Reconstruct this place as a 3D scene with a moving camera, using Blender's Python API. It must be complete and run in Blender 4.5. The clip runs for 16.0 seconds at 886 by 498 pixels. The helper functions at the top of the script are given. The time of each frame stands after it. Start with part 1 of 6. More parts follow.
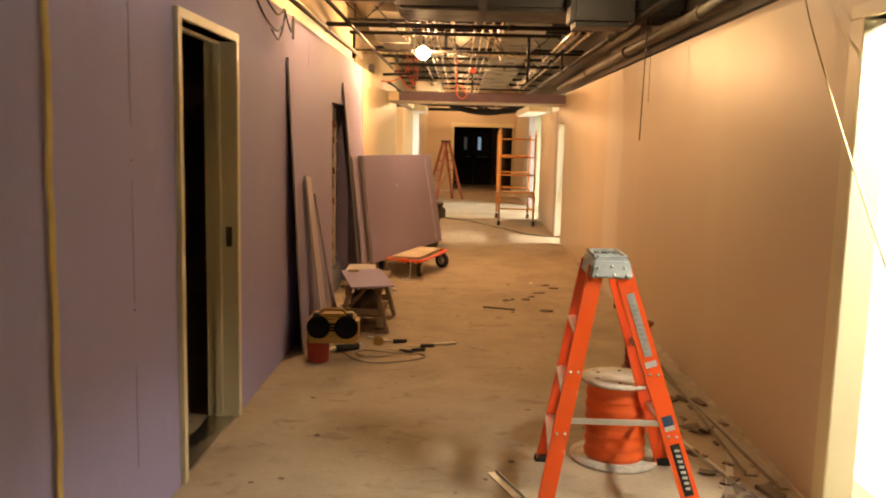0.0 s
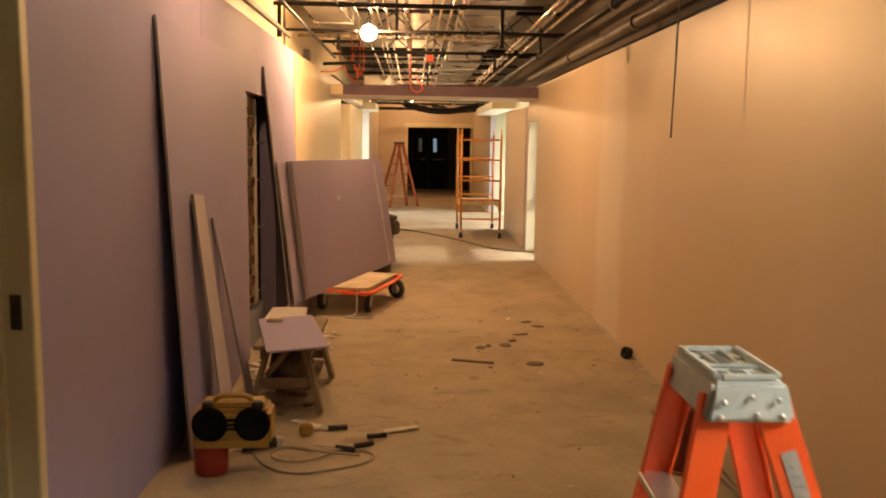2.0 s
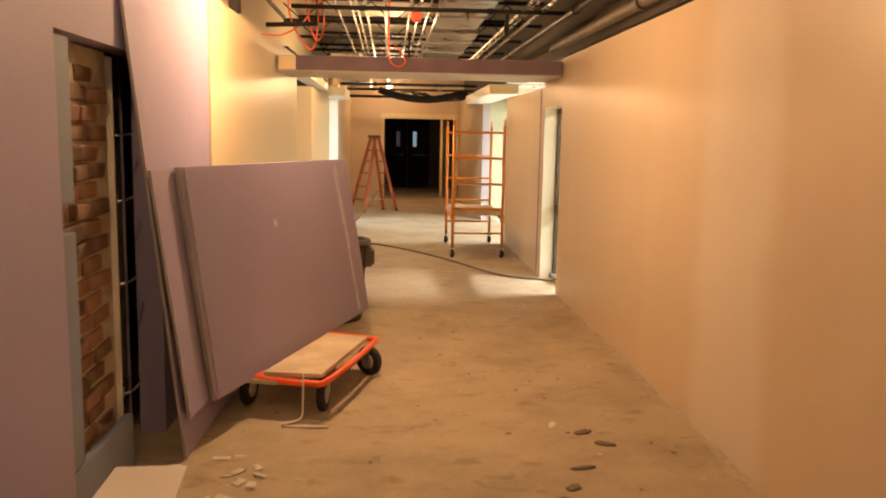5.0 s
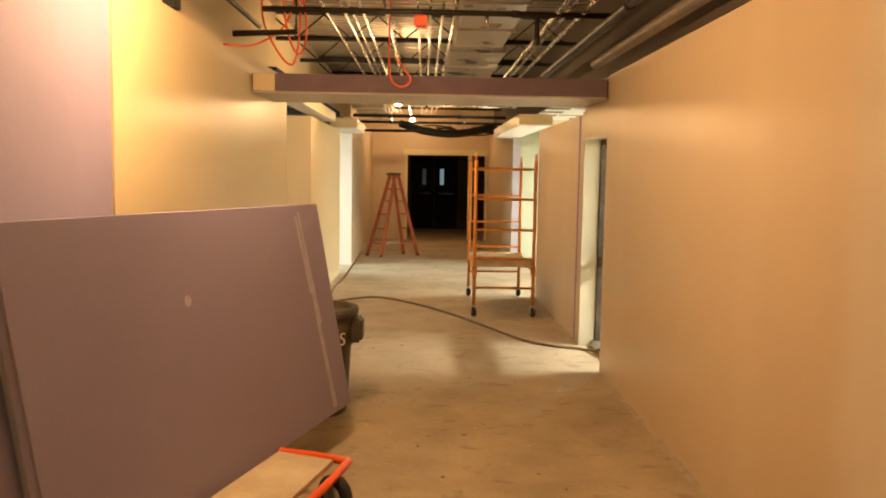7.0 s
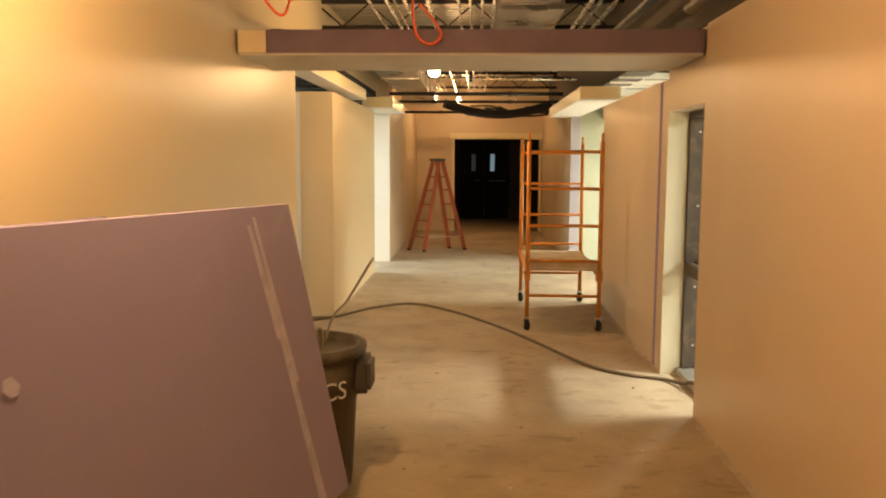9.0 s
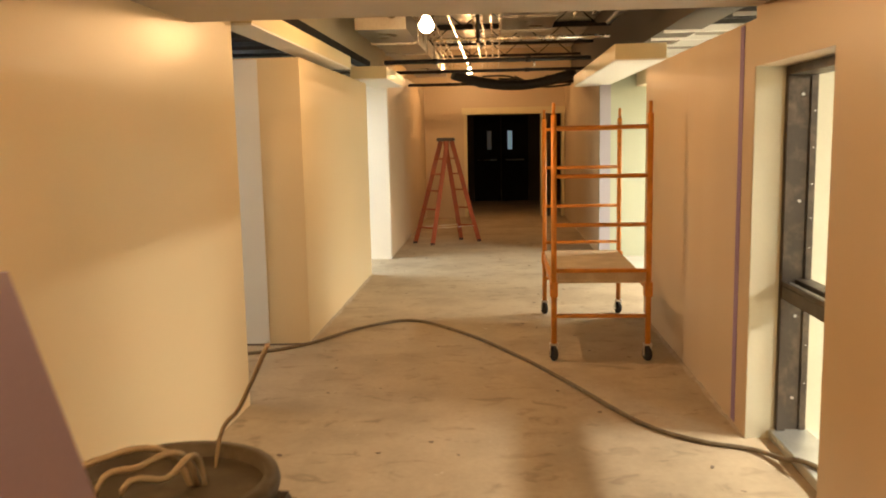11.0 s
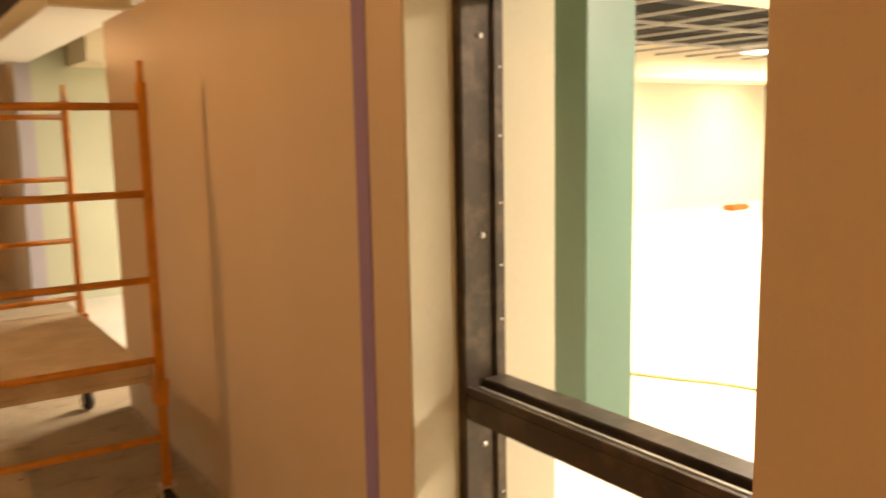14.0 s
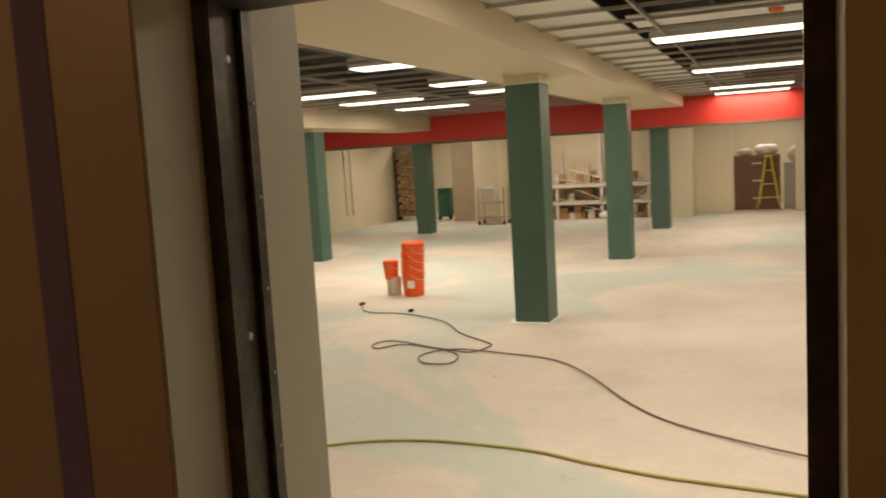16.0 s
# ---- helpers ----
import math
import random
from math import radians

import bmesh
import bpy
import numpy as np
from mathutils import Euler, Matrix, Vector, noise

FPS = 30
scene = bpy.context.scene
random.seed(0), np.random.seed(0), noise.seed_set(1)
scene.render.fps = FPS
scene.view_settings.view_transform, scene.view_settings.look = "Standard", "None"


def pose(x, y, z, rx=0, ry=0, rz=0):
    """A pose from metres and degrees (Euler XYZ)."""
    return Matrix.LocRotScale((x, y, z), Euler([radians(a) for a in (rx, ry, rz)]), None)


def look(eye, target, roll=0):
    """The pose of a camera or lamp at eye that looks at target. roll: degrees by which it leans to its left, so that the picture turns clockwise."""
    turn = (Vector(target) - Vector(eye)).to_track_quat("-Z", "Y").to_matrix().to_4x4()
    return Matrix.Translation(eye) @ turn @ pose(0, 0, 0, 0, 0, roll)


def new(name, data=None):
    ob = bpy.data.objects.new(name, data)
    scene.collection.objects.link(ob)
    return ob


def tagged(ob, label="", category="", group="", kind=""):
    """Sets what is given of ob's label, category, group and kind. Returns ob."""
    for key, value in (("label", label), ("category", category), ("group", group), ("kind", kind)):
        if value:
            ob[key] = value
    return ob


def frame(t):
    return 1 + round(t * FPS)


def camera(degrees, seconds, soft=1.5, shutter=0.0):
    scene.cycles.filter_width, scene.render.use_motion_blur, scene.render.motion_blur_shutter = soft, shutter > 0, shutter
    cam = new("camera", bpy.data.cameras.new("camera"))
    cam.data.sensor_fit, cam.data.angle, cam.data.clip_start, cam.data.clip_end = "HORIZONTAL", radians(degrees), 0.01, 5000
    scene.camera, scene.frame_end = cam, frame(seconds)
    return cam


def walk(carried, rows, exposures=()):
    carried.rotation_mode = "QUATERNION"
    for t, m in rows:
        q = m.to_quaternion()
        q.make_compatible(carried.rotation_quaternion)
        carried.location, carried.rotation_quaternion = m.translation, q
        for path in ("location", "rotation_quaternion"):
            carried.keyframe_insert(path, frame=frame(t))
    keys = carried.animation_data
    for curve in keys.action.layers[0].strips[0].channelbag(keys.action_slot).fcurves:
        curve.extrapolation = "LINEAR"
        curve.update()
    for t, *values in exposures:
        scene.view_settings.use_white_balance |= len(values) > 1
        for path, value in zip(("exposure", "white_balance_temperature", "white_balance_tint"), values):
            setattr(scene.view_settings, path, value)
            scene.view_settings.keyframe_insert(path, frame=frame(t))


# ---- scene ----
cam = camera(56.0, 16.0, soft=1.9, shutter=0.5)
PATH = [
    (0, (1.236, -0.524, 1.597), (1.201, 1.459, 1.336), 1.4),
    (0.5, (1.218, -0.06, 1.579), (1.222, 1.919, 1.291), 0.2),
    (0.7, (1.221, 0.128, 1.574), (1.24, 2.107, 1.283), 0.6),
    (1, (1.195, 0.438, 1.564), (1.24, 2.418, 1.284), 0.5),
    (1.5, (1.193, 0.949, 1.576), (1.265, 2.931, 1.316), 0.9),
    (2, (1.203, 1.435, 1.581), (1.276, 3.417, 1.327), 0.9),
    (2.5, (1.188, 1.993, 1.589), (1.236, 3.975, 1.331), 0.9),
    (3, (1.175, 2.534, 1.581), (1.206, 4.518, 1.325), 0.5),
    (3.5, (1.128, 3.067, 1.588), (1.178, 5.049, 1.325), 0.7),
    (4, (1.111, 3.482, 1.596), (1.193, 5.462, 1.322), 0.6),
    (4.5, (1.135, 3.941, 1.583), (1.241, 5.919, 1.306), 0.9),
    (5, (1.167, 4.423, 1.573), (1.297, 6.401, 1.305), 1.0),
    (7.3, (1.458, 6.325, 1.568), (1.485, 8.317, 1.391), 1.0),
    (7.5, (1.468, 6.473, 1.57), (1.482, 8.465, 1.389), 1.0),
    (8, (1.48, 6.866, 1.56), (1.464, 8.856, 1.363), 0.6),
    (8.5, (1.51, 7.253, 1.558), (1.464, 9.242, 1.353), 0.4),
    (9, (1.532, 7.653, 1.557), (1.451, 9.64, 1.343), 0.3),
    (9.2, (1.528, 7.788, 1.56), (1.443, 9.774, 1.34), 0.6),
    (11.3, (1.611, 9.696, 1.589), (1.48, 11.674, 1.32), -1.3),
    (11.5, (1.578, 9.867, 1.551), (1.482, 11.848, 1.291), -0.7),
    (12, (1.566, 10.369, 1.564), (1.6, 12.352, 1.307), -1.1),
    (12.5, (1.562, 10.855, 1.527), (1.823, 12.822, 1.275), -0.6),
    (13, (1.621, 11.277, 1.490), (2.169, 13.184, 1.241), -0.2),
    (13.5, (1.655, 11.658, 1.555), (2.510, 13.436, 1.250), -1.5),
    (14, (1.762, 11.912, 1.512), (2.882, 13.541, 1.235), -1.1),
    (14.5, (1.725, 12.118, 1.542), (3.151, 13.488, 1.253), -1.7),
    (15, (1.735, 12.385, 1.543), (3.402, 13.465, 1.310), -1.4),
    (15.5, (1.715, 12.585, 1.557), (3.488, 13.486, 1.342), -2.9),
    (16, (1.793, 12.733, 1.551), (3.632, 13.487, 1.339), -3.3),
]

# ---- light and exposure ----
EXPOSURE = [(0, 0.15, 6600, 10), (2.0, -0.05, 6550, 11), (3.5, 0.10, 6300, 10), (5.0, 0.10, 6150, 9), (7.5, -0.25, 6500, 2), (9.0, -0.30, 6450, 3), (11.5, -0.45, 7000, 10),
            (12.5, -0.65, 7900, 16), (13.5, -0.65, 8000, 17), (14.0, -0.75, 7900, 17), (14.5, -1.35, 7700, 16), (15.0, -2.3, 7800, 17), (15.5, -3.1, 7300, 14), (16.0, -3.42, 7400, 15)]
walk(cam, [(t, look(e, g, r)) for t, e, g, r in PATH], EXPOSURE)

world = bpy.data.worlds.new("world")
scene.world = world
world.use_nodes = True
world.node_tree.nodes["Background"].inputs[0].default_value = (0.010, 0.011, 0.014, 1)
world.node_tree.nodes["Background"].inputs[1].default_value = 1.0


def point_light(name, xyz, watts, color, radius=0.05):
    d = bpy.data.lights.new(name, "POINT")
    d.energy, d.color, d.shadow_soft_size = watts, color, radius
    ob = new(name, d)
    ob.location = xyz
    return ob


def area_light(name, m, w, h, watts, color):
    d = bpy.data.lights.new(name, "AREA")
    d.shape, d.size, d.size_y, d.energy, d.color = "RECTANGLE", w, h, watts, color
    ob = new(name, d)
    ob.matrix_world = m
    return ob


WARM = (1.0, 0.53, 0.23)
TUBE = (1.0, 0.92, 0.79)
COOL = (0.86, 0.93, 1.0)
point_light("bulb_light", (0.755, 9.75, 2.63), 175, WARM, 0.04)
point_light("bulb_light", (1.135, 15.26, 2.315), 72, WARM, 0.04)
point_light("bulb_light", (2.15, 4.75, 2.74), 9, WARM, 0.04)
# added bulb, out of view, that brightens the upper left wall
point_light("bulb_light", (0.42, 6.0, 2.88), 55, WARM, 0.04)
point_light("bulb_light", (1.15, 24.2, 2.70), 75, WARM, 0.04)

# fluorescent troffers: centre, length along y, watts
HALL_LAMPS = [(9.15, 13.1, 1.22, 60), (12.6, 13.1, 1.22, 60), (16.1, 13.15, 1.22, 60), (17.75, 13.2, 1.22, 40),
              (11.3, 18.1, 1.22, 60), (12.95, 18.15, 1.22, 60), (15.0, 18.2, 1.22, 60),
              (8.98, 16.15, 0.61, 40), (11.26, 16.3, 0.61, 40), (12.8, 16.35, 0.61, 40), (5.6, 13.0, 1.22, 85), (5.6, 17.6, 1.22, 85), (5.6, 9.6, 1.22, 60), (9.15, 9.6, 1.22, 60), (12.4, 21.0, 1.22, 24), (15.6, 21.0, 1.22, 24)]
SIDE_LAMPS = [(-2.9, 15.0, 1.22, 50), (-1.6, 19.5, 1.22, 140)]
BACK_LAMPS = [(19.9, 13.2, 1.22, 130), (19.9, 17.2, 1.22, 150), (19.9, 20.6, 1.22, 120), (23.0, 13.0, 1.22, 110), (23.0, 17.0, 1.22, 150), (23.0, 21.0, 1.22, 110)]
STORE_LAMP = (3.45, 2.5, 1.22, 120)
HALL_Z, SIDE_Z = 2.45, 2.44
for x, y, s, w in HALL_LAMPS:
    area_light("troffer_light", pose(x, y, HALL_Z - 0.03), 0.28, s, w * 5.8, TUBE)
for x, y, s, w in BACK_LAMPS:
    area_light("troffer_light", pose(x, y, HALL_Z - 0.03), 0.28, s, w * 2.5, TUBE)
for x, y, s, w in SIDE_LAMPS:
    area_light("troffer_light", pose(x, y, SIDE_Z - 0.03), 0.28, s, w, COOL)
area_light("troffer_light", pose(STORE_LAMP[0], STORE_LAMP[1], 2.41), 0.28, 1.22, STORE_LAMP[3], TUBE)


# ---- materials ----
def mat(name, color, rough=0.6, metal=0.0, var=0.12, scale=3.0, fine=60.0, bump=0.15, stain=None, stain_amount=0.0, stain_scale=1.2, spec=0.5, rand=0.0):
    m = bpy.data.materials.new(name)
    m.use_nodes = True
    nt = m.node_tree
    n, l = nt.nodes, nt.links
    b = n["Principled BSDF"]
    co = n.new("ShaderNodeTexCoord")
    big = n.new("ShaderNodeTexNoise")
    big.inputs["Scale"].default_value, big.inputs["Detail"].default_value = scale, 6
    l.new(co.outputs["Object"], big.inputs["Vector"])
    small = n.new("ShaderNodeTexNoise")
    small.inputs["Scale"].default_value, small.inputs["Detail"].default_value = fine, 4
    l.new(co.outputs["Object"], small.inputs["Vector"])
    mixed = n.new("ShaderNodeMath")
    mixed.operation = "MULTIPLY_ADD"
    l.new(small.outputs["Fac"], mixed.inputs[0])
    mixed.inputs[1].default_value = 0.4
    l.new(big.outputs["Fac"], mixed.inputs[2])
    ramp = n.new("ShaderNodeMapRange")
    ramp.inputs[1].default_value, ramp.inputs[2].default_value = 0.4, 1.0
    ramp.inputs[3].default_value, ramp.inputs[4].default_value = 1 - var, 1 + var
    l.new(mixed.outputs[0], ramp.inputs[0])
    mul = n.new("ShaderNodeVectorMath")
    mul.operation = "SCALE"
    mul.inputs[0].default_value = color
    l.new(ramp.outputs[0], mul.inputs["Scale"])
    out = mul.outputs[0]
    if rand:
        info = n.new("ShaderNodeObjectInfo")
        rr = n.new("ShaderNodeMapRange")
        rr.inputs[3].default_value, rr.inputs[4].default_value = 1 - rand, 1 + rand
        l.new(info.outputs["Random"], rr.inputs[0])
        m2 = n.new("ShaderNodeVectorMath")
        m2.operation = "SCALE"
        l.new(out, m2.inputs[0])
        l.new(rr.outputs[0], m2.inputs["Scale"])
        out = m2.outputs[0]
    if stain:
        sn = n.new("ShaderNodeTexNoise")
        sn.inputs["Scale"].default_value, sn.inputs["Detail"].default_value, sn.inputs["Roughness"].default_value = stain_scale, 8, 0.65
        l.new(co.outputs["Object"], sn.inputs["Vector"])
        sr = n.new("ShaderNodeMapRange")
        sr.inputs[1].default_value, sr.inputs[2].default_value, sr.inputs[4].default_value = 0.48, 0.68, stain_amount
        l.new(sn.outputs["Fac"], sr.inputs[0])
        mx = n.new("ShaderNodeMix")
        mx.data_type = "RGBA"
        l.new(sr.outputs[0], mx.inputs[0])
        l.new(out, mx.inputs[6])
        mx.inputs[7].default_value = (*stain, 1)
        out = mx.outputs[2]
    l.new(out, b.inputs["Base Color"])
    rg = n.new("ShaderNodeMapRange")
    rg.inputs[1].default_value, rg.inputs[2].default_value = 0.3, 0.7
    rg.inputs[3].default_value, rg.inputs[4].default_value = max(0.05, rough - 0.08), min(1, rough + 0.08)
    l.new(big.outputs["Fac"], rg.inputs[0])
    l.new(rg.outputs[0], b.inputs["Roughness"])
    b.inputs["Metallic"].default_value = metal
    b.inputs["Specular IOR Level"].default_value = spec
    if bump:
        bp = n.new("ShaderNodeBump")
        bp.inputs["Strength"].default_value, bp.inputs["Distance"].default_value = bump, 0.01
        l.new(mixed.outputs[0], bp.inputs["Height"])
        l.new(bp.outputs[0], b.inputs["Normal"])
    return m


def glow(name, color, strength):
    m = bpy.data.materials.new(name)
    m.use_nodes = True
    b = m.node_tree.nodes["Principled BSDF"]
    b.inputs["Base Color"].default_value = (*color, 1)
    b.inputs["Emission Color"].default_value = (*color, 1)
    b.inputs["Emission Strength"].default_value = strength
    return m


CONCRETE = mat("dusty_concrete", (0.40, 0.32, 0.215), 0.85, var=0.16, scale=2.6, fine=30, bump=0.4, stain=(0.21, 0.165, 0.11), stain_amount=0.55, stain_scale=1.1)
ROOM_CONCRETE = mat("pale_concrete", (0.63, 0.57, 0.485), 0.8, var=0.12, scale=0.9, fine=20, bump=0.15, stain=(0.47, 0.42, 0.36), stain_amount=0.5, stain_scale=0.7)
LAVENDER = mat("lavender_board", (0.325, 0.280, 0.44), 0.75, var=0.07, scale=0.9, fine=90, bump=0.05, stain=(0.37, 0.33, 0.47), stain_amount=0.3, stain_scale=0.8)
TAN = mat("tan_paint", (0.58, 0.455, 0.305), 0.42, var=0.05, scale=0.7, fine=120, bump=0.06)


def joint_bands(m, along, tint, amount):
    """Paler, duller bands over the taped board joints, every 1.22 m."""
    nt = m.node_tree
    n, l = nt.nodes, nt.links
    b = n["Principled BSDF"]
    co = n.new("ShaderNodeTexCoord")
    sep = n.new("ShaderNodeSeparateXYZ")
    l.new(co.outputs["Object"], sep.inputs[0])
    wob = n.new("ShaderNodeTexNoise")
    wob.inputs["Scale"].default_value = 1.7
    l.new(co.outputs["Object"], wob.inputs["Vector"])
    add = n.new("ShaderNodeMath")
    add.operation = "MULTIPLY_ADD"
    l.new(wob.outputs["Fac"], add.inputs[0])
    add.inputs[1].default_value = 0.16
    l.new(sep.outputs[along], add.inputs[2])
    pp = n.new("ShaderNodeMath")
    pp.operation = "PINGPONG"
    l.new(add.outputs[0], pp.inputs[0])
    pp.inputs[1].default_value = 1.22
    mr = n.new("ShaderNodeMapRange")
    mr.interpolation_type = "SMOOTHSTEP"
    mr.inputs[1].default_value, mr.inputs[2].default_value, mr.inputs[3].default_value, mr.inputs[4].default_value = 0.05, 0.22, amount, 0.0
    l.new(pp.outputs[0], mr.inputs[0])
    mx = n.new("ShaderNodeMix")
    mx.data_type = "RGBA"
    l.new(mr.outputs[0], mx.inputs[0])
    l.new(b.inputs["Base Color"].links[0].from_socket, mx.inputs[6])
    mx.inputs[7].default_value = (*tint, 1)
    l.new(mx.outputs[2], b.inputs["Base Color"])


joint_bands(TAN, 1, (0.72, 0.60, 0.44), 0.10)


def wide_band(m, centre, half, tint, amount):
    """One broad paler band, upright on the wall, with wavering soft edges."""
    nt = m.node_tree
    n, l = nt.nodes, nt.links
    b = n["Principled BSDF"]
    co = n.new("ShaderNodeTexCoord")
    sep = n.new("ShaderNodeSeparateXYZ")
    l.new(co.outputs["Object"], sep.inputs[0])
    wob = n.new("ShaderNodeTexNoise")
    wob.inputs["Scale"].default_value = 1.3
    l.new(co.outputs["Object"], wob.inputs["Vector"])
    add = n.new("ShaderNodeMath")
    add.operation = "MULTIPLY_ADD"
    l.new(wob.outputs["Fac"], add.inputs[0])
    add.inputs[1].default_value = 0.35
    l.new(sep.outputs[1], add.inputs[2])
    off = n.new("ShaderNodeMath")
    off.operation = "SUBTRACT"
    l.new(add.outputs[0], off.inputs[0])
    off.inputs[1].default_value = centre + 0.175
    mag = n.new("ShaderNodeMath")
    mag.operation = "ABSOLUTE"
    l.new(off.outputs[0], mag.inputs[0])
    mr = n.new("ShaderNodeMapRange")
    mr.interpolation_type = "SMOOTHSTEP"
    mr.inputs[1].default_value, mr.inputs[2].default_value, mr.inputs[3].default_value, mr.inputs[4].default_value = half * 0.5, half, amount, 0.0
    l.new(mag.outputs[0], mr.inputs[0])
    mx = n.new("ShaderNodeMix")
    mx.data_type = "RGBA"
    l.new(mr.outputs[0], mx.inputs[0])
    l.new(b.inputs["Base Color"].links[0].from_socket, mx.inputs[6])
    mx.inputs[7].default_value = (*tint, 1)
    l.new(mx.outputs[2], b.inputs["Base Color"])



def scuffs(m, scale, tint, low, high, amount, stretch=(1.0, 1.0, 1.0)):
    """Small uneven marks of another colour, as left by boots, tools and wet compound."""
    nt = m.node_tree
    n, l = nt.nodes, nt.links
    b = n["Principled BSDF"]
    co = n.new("ShaderNodeTexCoord")
    mp = n.new("ShaderNodeMapping")
    mp.inputs["Scale"].default_value = stretch
    l.new(co.outputs["Object"], mp.inputs["Vector"])
    ns = n.new("ShaderNodeTexNoise")
    ns.inputs["Scale"].default_value, ns.inputs["Detail"].default_value, ns.inputs["Roughness"].default_value, ns.inputs["Distortion"].default_value = scale, 5, 0.6, 0.8
    l.new(mp.outputs[0], ns.inputs["Vector"])
    mr = n.new("ShaderNodeMapRange")
    mr.interpolation_type = "SMOOTHSTEP"
    mr.inputs[1].default_value, mr.inputs[2].default_value, mr.inputs[4].default_value = low, high, amount
    l.new(ns.outputs["Fac"], mr.inputs[0])
    mx = n.new("ShaderNodeMix")
    mx.data_type = "RGBA"
    l.new(mr.outputs[0], mx.inputs[0])
    l.new(b.inputs["Base Color"].links[0].from_socket, mx.inputs[6])
    mx.inputs[7].default_value = (*tint, 1)
    l.new(mx.outputs[2], b.inputs["Base Color"])


scuffs(CONCRETE, 7.0, (0.17, 0.13, 0.085), 0.55, 0.70, 0.5, (0.6, 1.0, 1.0))
scuffs(CONCRETE, 13.0, (0.66, 0.58, 0.45), 0.66, 0.76, 0.40)
scuffs(ROOM_CONCRETE, 0.30, (0.45, 0.52, 0.46), 0.50, 0.56, 0.75)
scuffs(ROOM_CONCRETE, 6.0, (0.34, 0.31, 0.27), 0.62, 0.74, 0.35)
scuffs(LAVENDER, 2.2, (0.40, 0.37, 0.45), 0.60, 0.72, 0.35)
scuffs(LAVENDER, 23.0, (0.20, 0.16, 0.20), 0.73, 0.77, 0.5)
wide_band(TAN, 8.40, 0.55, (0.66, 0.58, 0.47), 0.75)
YELLOW = mat("cream_paint", (0.69, 0.56, 0.345), 0.40, var=0.04, scale=0.8, fine=120, bump=0.06)
WHITE = mat("white_primer", (0.78, 0.77, 0.72), 0.6, var=0.04, scale=1.2, fine=90, bump=0.04)
CREAM = mat("cream_trim", (0.66, 0.58, 0.36), 0.4, var=0.05, scale=4, fine=80, bump=0.05)
# these two carry the darkness of unlit rooms and voids in their colour
UNLIT_BLACK = mat("unlit_black", (0.012, 0.010, 0.009), 0.9, var=0.2)
DARKROOM = mat("darkened_wall", (0.10, 0.08, 0.06), 0.9, var=0.2, scale=2)
STEEL = mat("galvanised_steel", (0.60, 0.58, 0.53), 0.32, 1.0, var=0.18, scale=3, fine=40, bump=0.08)
DECK = mat("steel_deck", (0.58, 0.54, 0.47), 0.36, 0.7, var=0.3, scale=1.5, fine=30, bump=0.1)
PIPE = mat("black_pipe", (0.020, 0.017, 0.015), 0.5, 0.3, var=0.3, scale=6)
DARK_PIPE = mat("grimy_pipe", (0.11, 0.09, 0.065), 0.6, 0.2, var=0.3, scale=8, stain=(0.24, 0.19, 0.13), stain_amount=0.4, stain_scale=9)
DUST_PIPE = mat("dusty_pipe", (0.35, 0.30, 0.22), 0.6, 0.3, var=0.25, scale=8)
ORANGE = mat("orange_fibreglass", (0.85, 0.10, 0.012), 0.4, var=0.08, scale=5, stain=(0.6, 0.16, 0.06), stain_amount=0.25, stain_scale=9)
SCAFFOLD = mat("orange_scaffold_paint", (0.62, 0.24, 0.03), 0.45, var=0.15, scale=7, stain=(0.25, 0.11, 0.03), stain_amount=0.5, stain_scale=12)
ALU = mat("aluminium", (0.62, 0.62, 0.58), 0.42, 0.9, var=0.15, scale=9)
GREYCAP = mat("grey_cast_cap", (0.50, 0.55, 0.52), 0.55, 0.2, var=0.2, scale=12, stain=(0.62, 0.62, 0.56), stain_amount=0.5, stain_scale=14)
PLY = mat("dusty_plywood", (0.52, 0.42, 0.28), 0.75, var=0.18, scale=5, stain=(0.66, 0.60, 0.48), stain_amount=0.5, stain_scale=5)
PALE_GREEN = mat("pale_green_primer", (0.38, 0.40, 0.29), 0.6, var=0.05, scale=1.2, fine=90, bump=0.04)
# lavender board of the soffit, its front face's shade darkened into the colour
BEAM = mat("shaded_lavender_board", (0.17, 0.12, 0.155), 0.8, var=0.12, scale=3, stain=(0.24, 0.17, 0.19), stain_amount=0.4, stain_scale=3)
TAPED = mat("taped_grey_board", (0.50, 0.45, 0.37), 0.7, var=0.1, scale=3)
RAW_BOARD = mat("raw_grey_board", (0.33, 0.31, 0.34), 0.8, var=0.08, scale=2)
PAPER = mat("gypsum_edge", (0.60, 0.55, 0.50), 0.8, var=0.1)
GREEN = mat("green_column_paint", (0.055, 0.115, 0.085), 0.45, var=0.1, scale=2)
RED = mat("red_fascia_paint", (0.55, 0.035, 0.025), 0.45, var=0.08, scale=1)
IVORY = mat("ivory_wall", (0.66, 0.58, 0.42), 0.6, var=0.05, scale=0.8)
BRONZE = mat("dark_bronze_frame", (0.050, 0.038, 0.027), 0.42, 0.3, var=0.25, scale=6, stain=(0.20, 0.15, 0.10), stain_amount=0.45, stain_scale=9)
RUBBER = mat("black_rubber", (0.018, 0.016, 0.015), 0.7, var=0.2)
BIN = mat("brown_plastic", (0.06, 0.048, 0.032), 0.5, var=0.2, scale=5, stain=(0.2, 0.17, 0.12), stain_amount=0.4, stain_scale=6)
BRICK = mat("old_brick", (0.19, 0.095, 0.062), 0.9, var=0.35, scale=9, bump=0.6, stain=(0.33, 0.24, 0.16), stain_amount=0.5, stain_scale=7, rand=0.5)
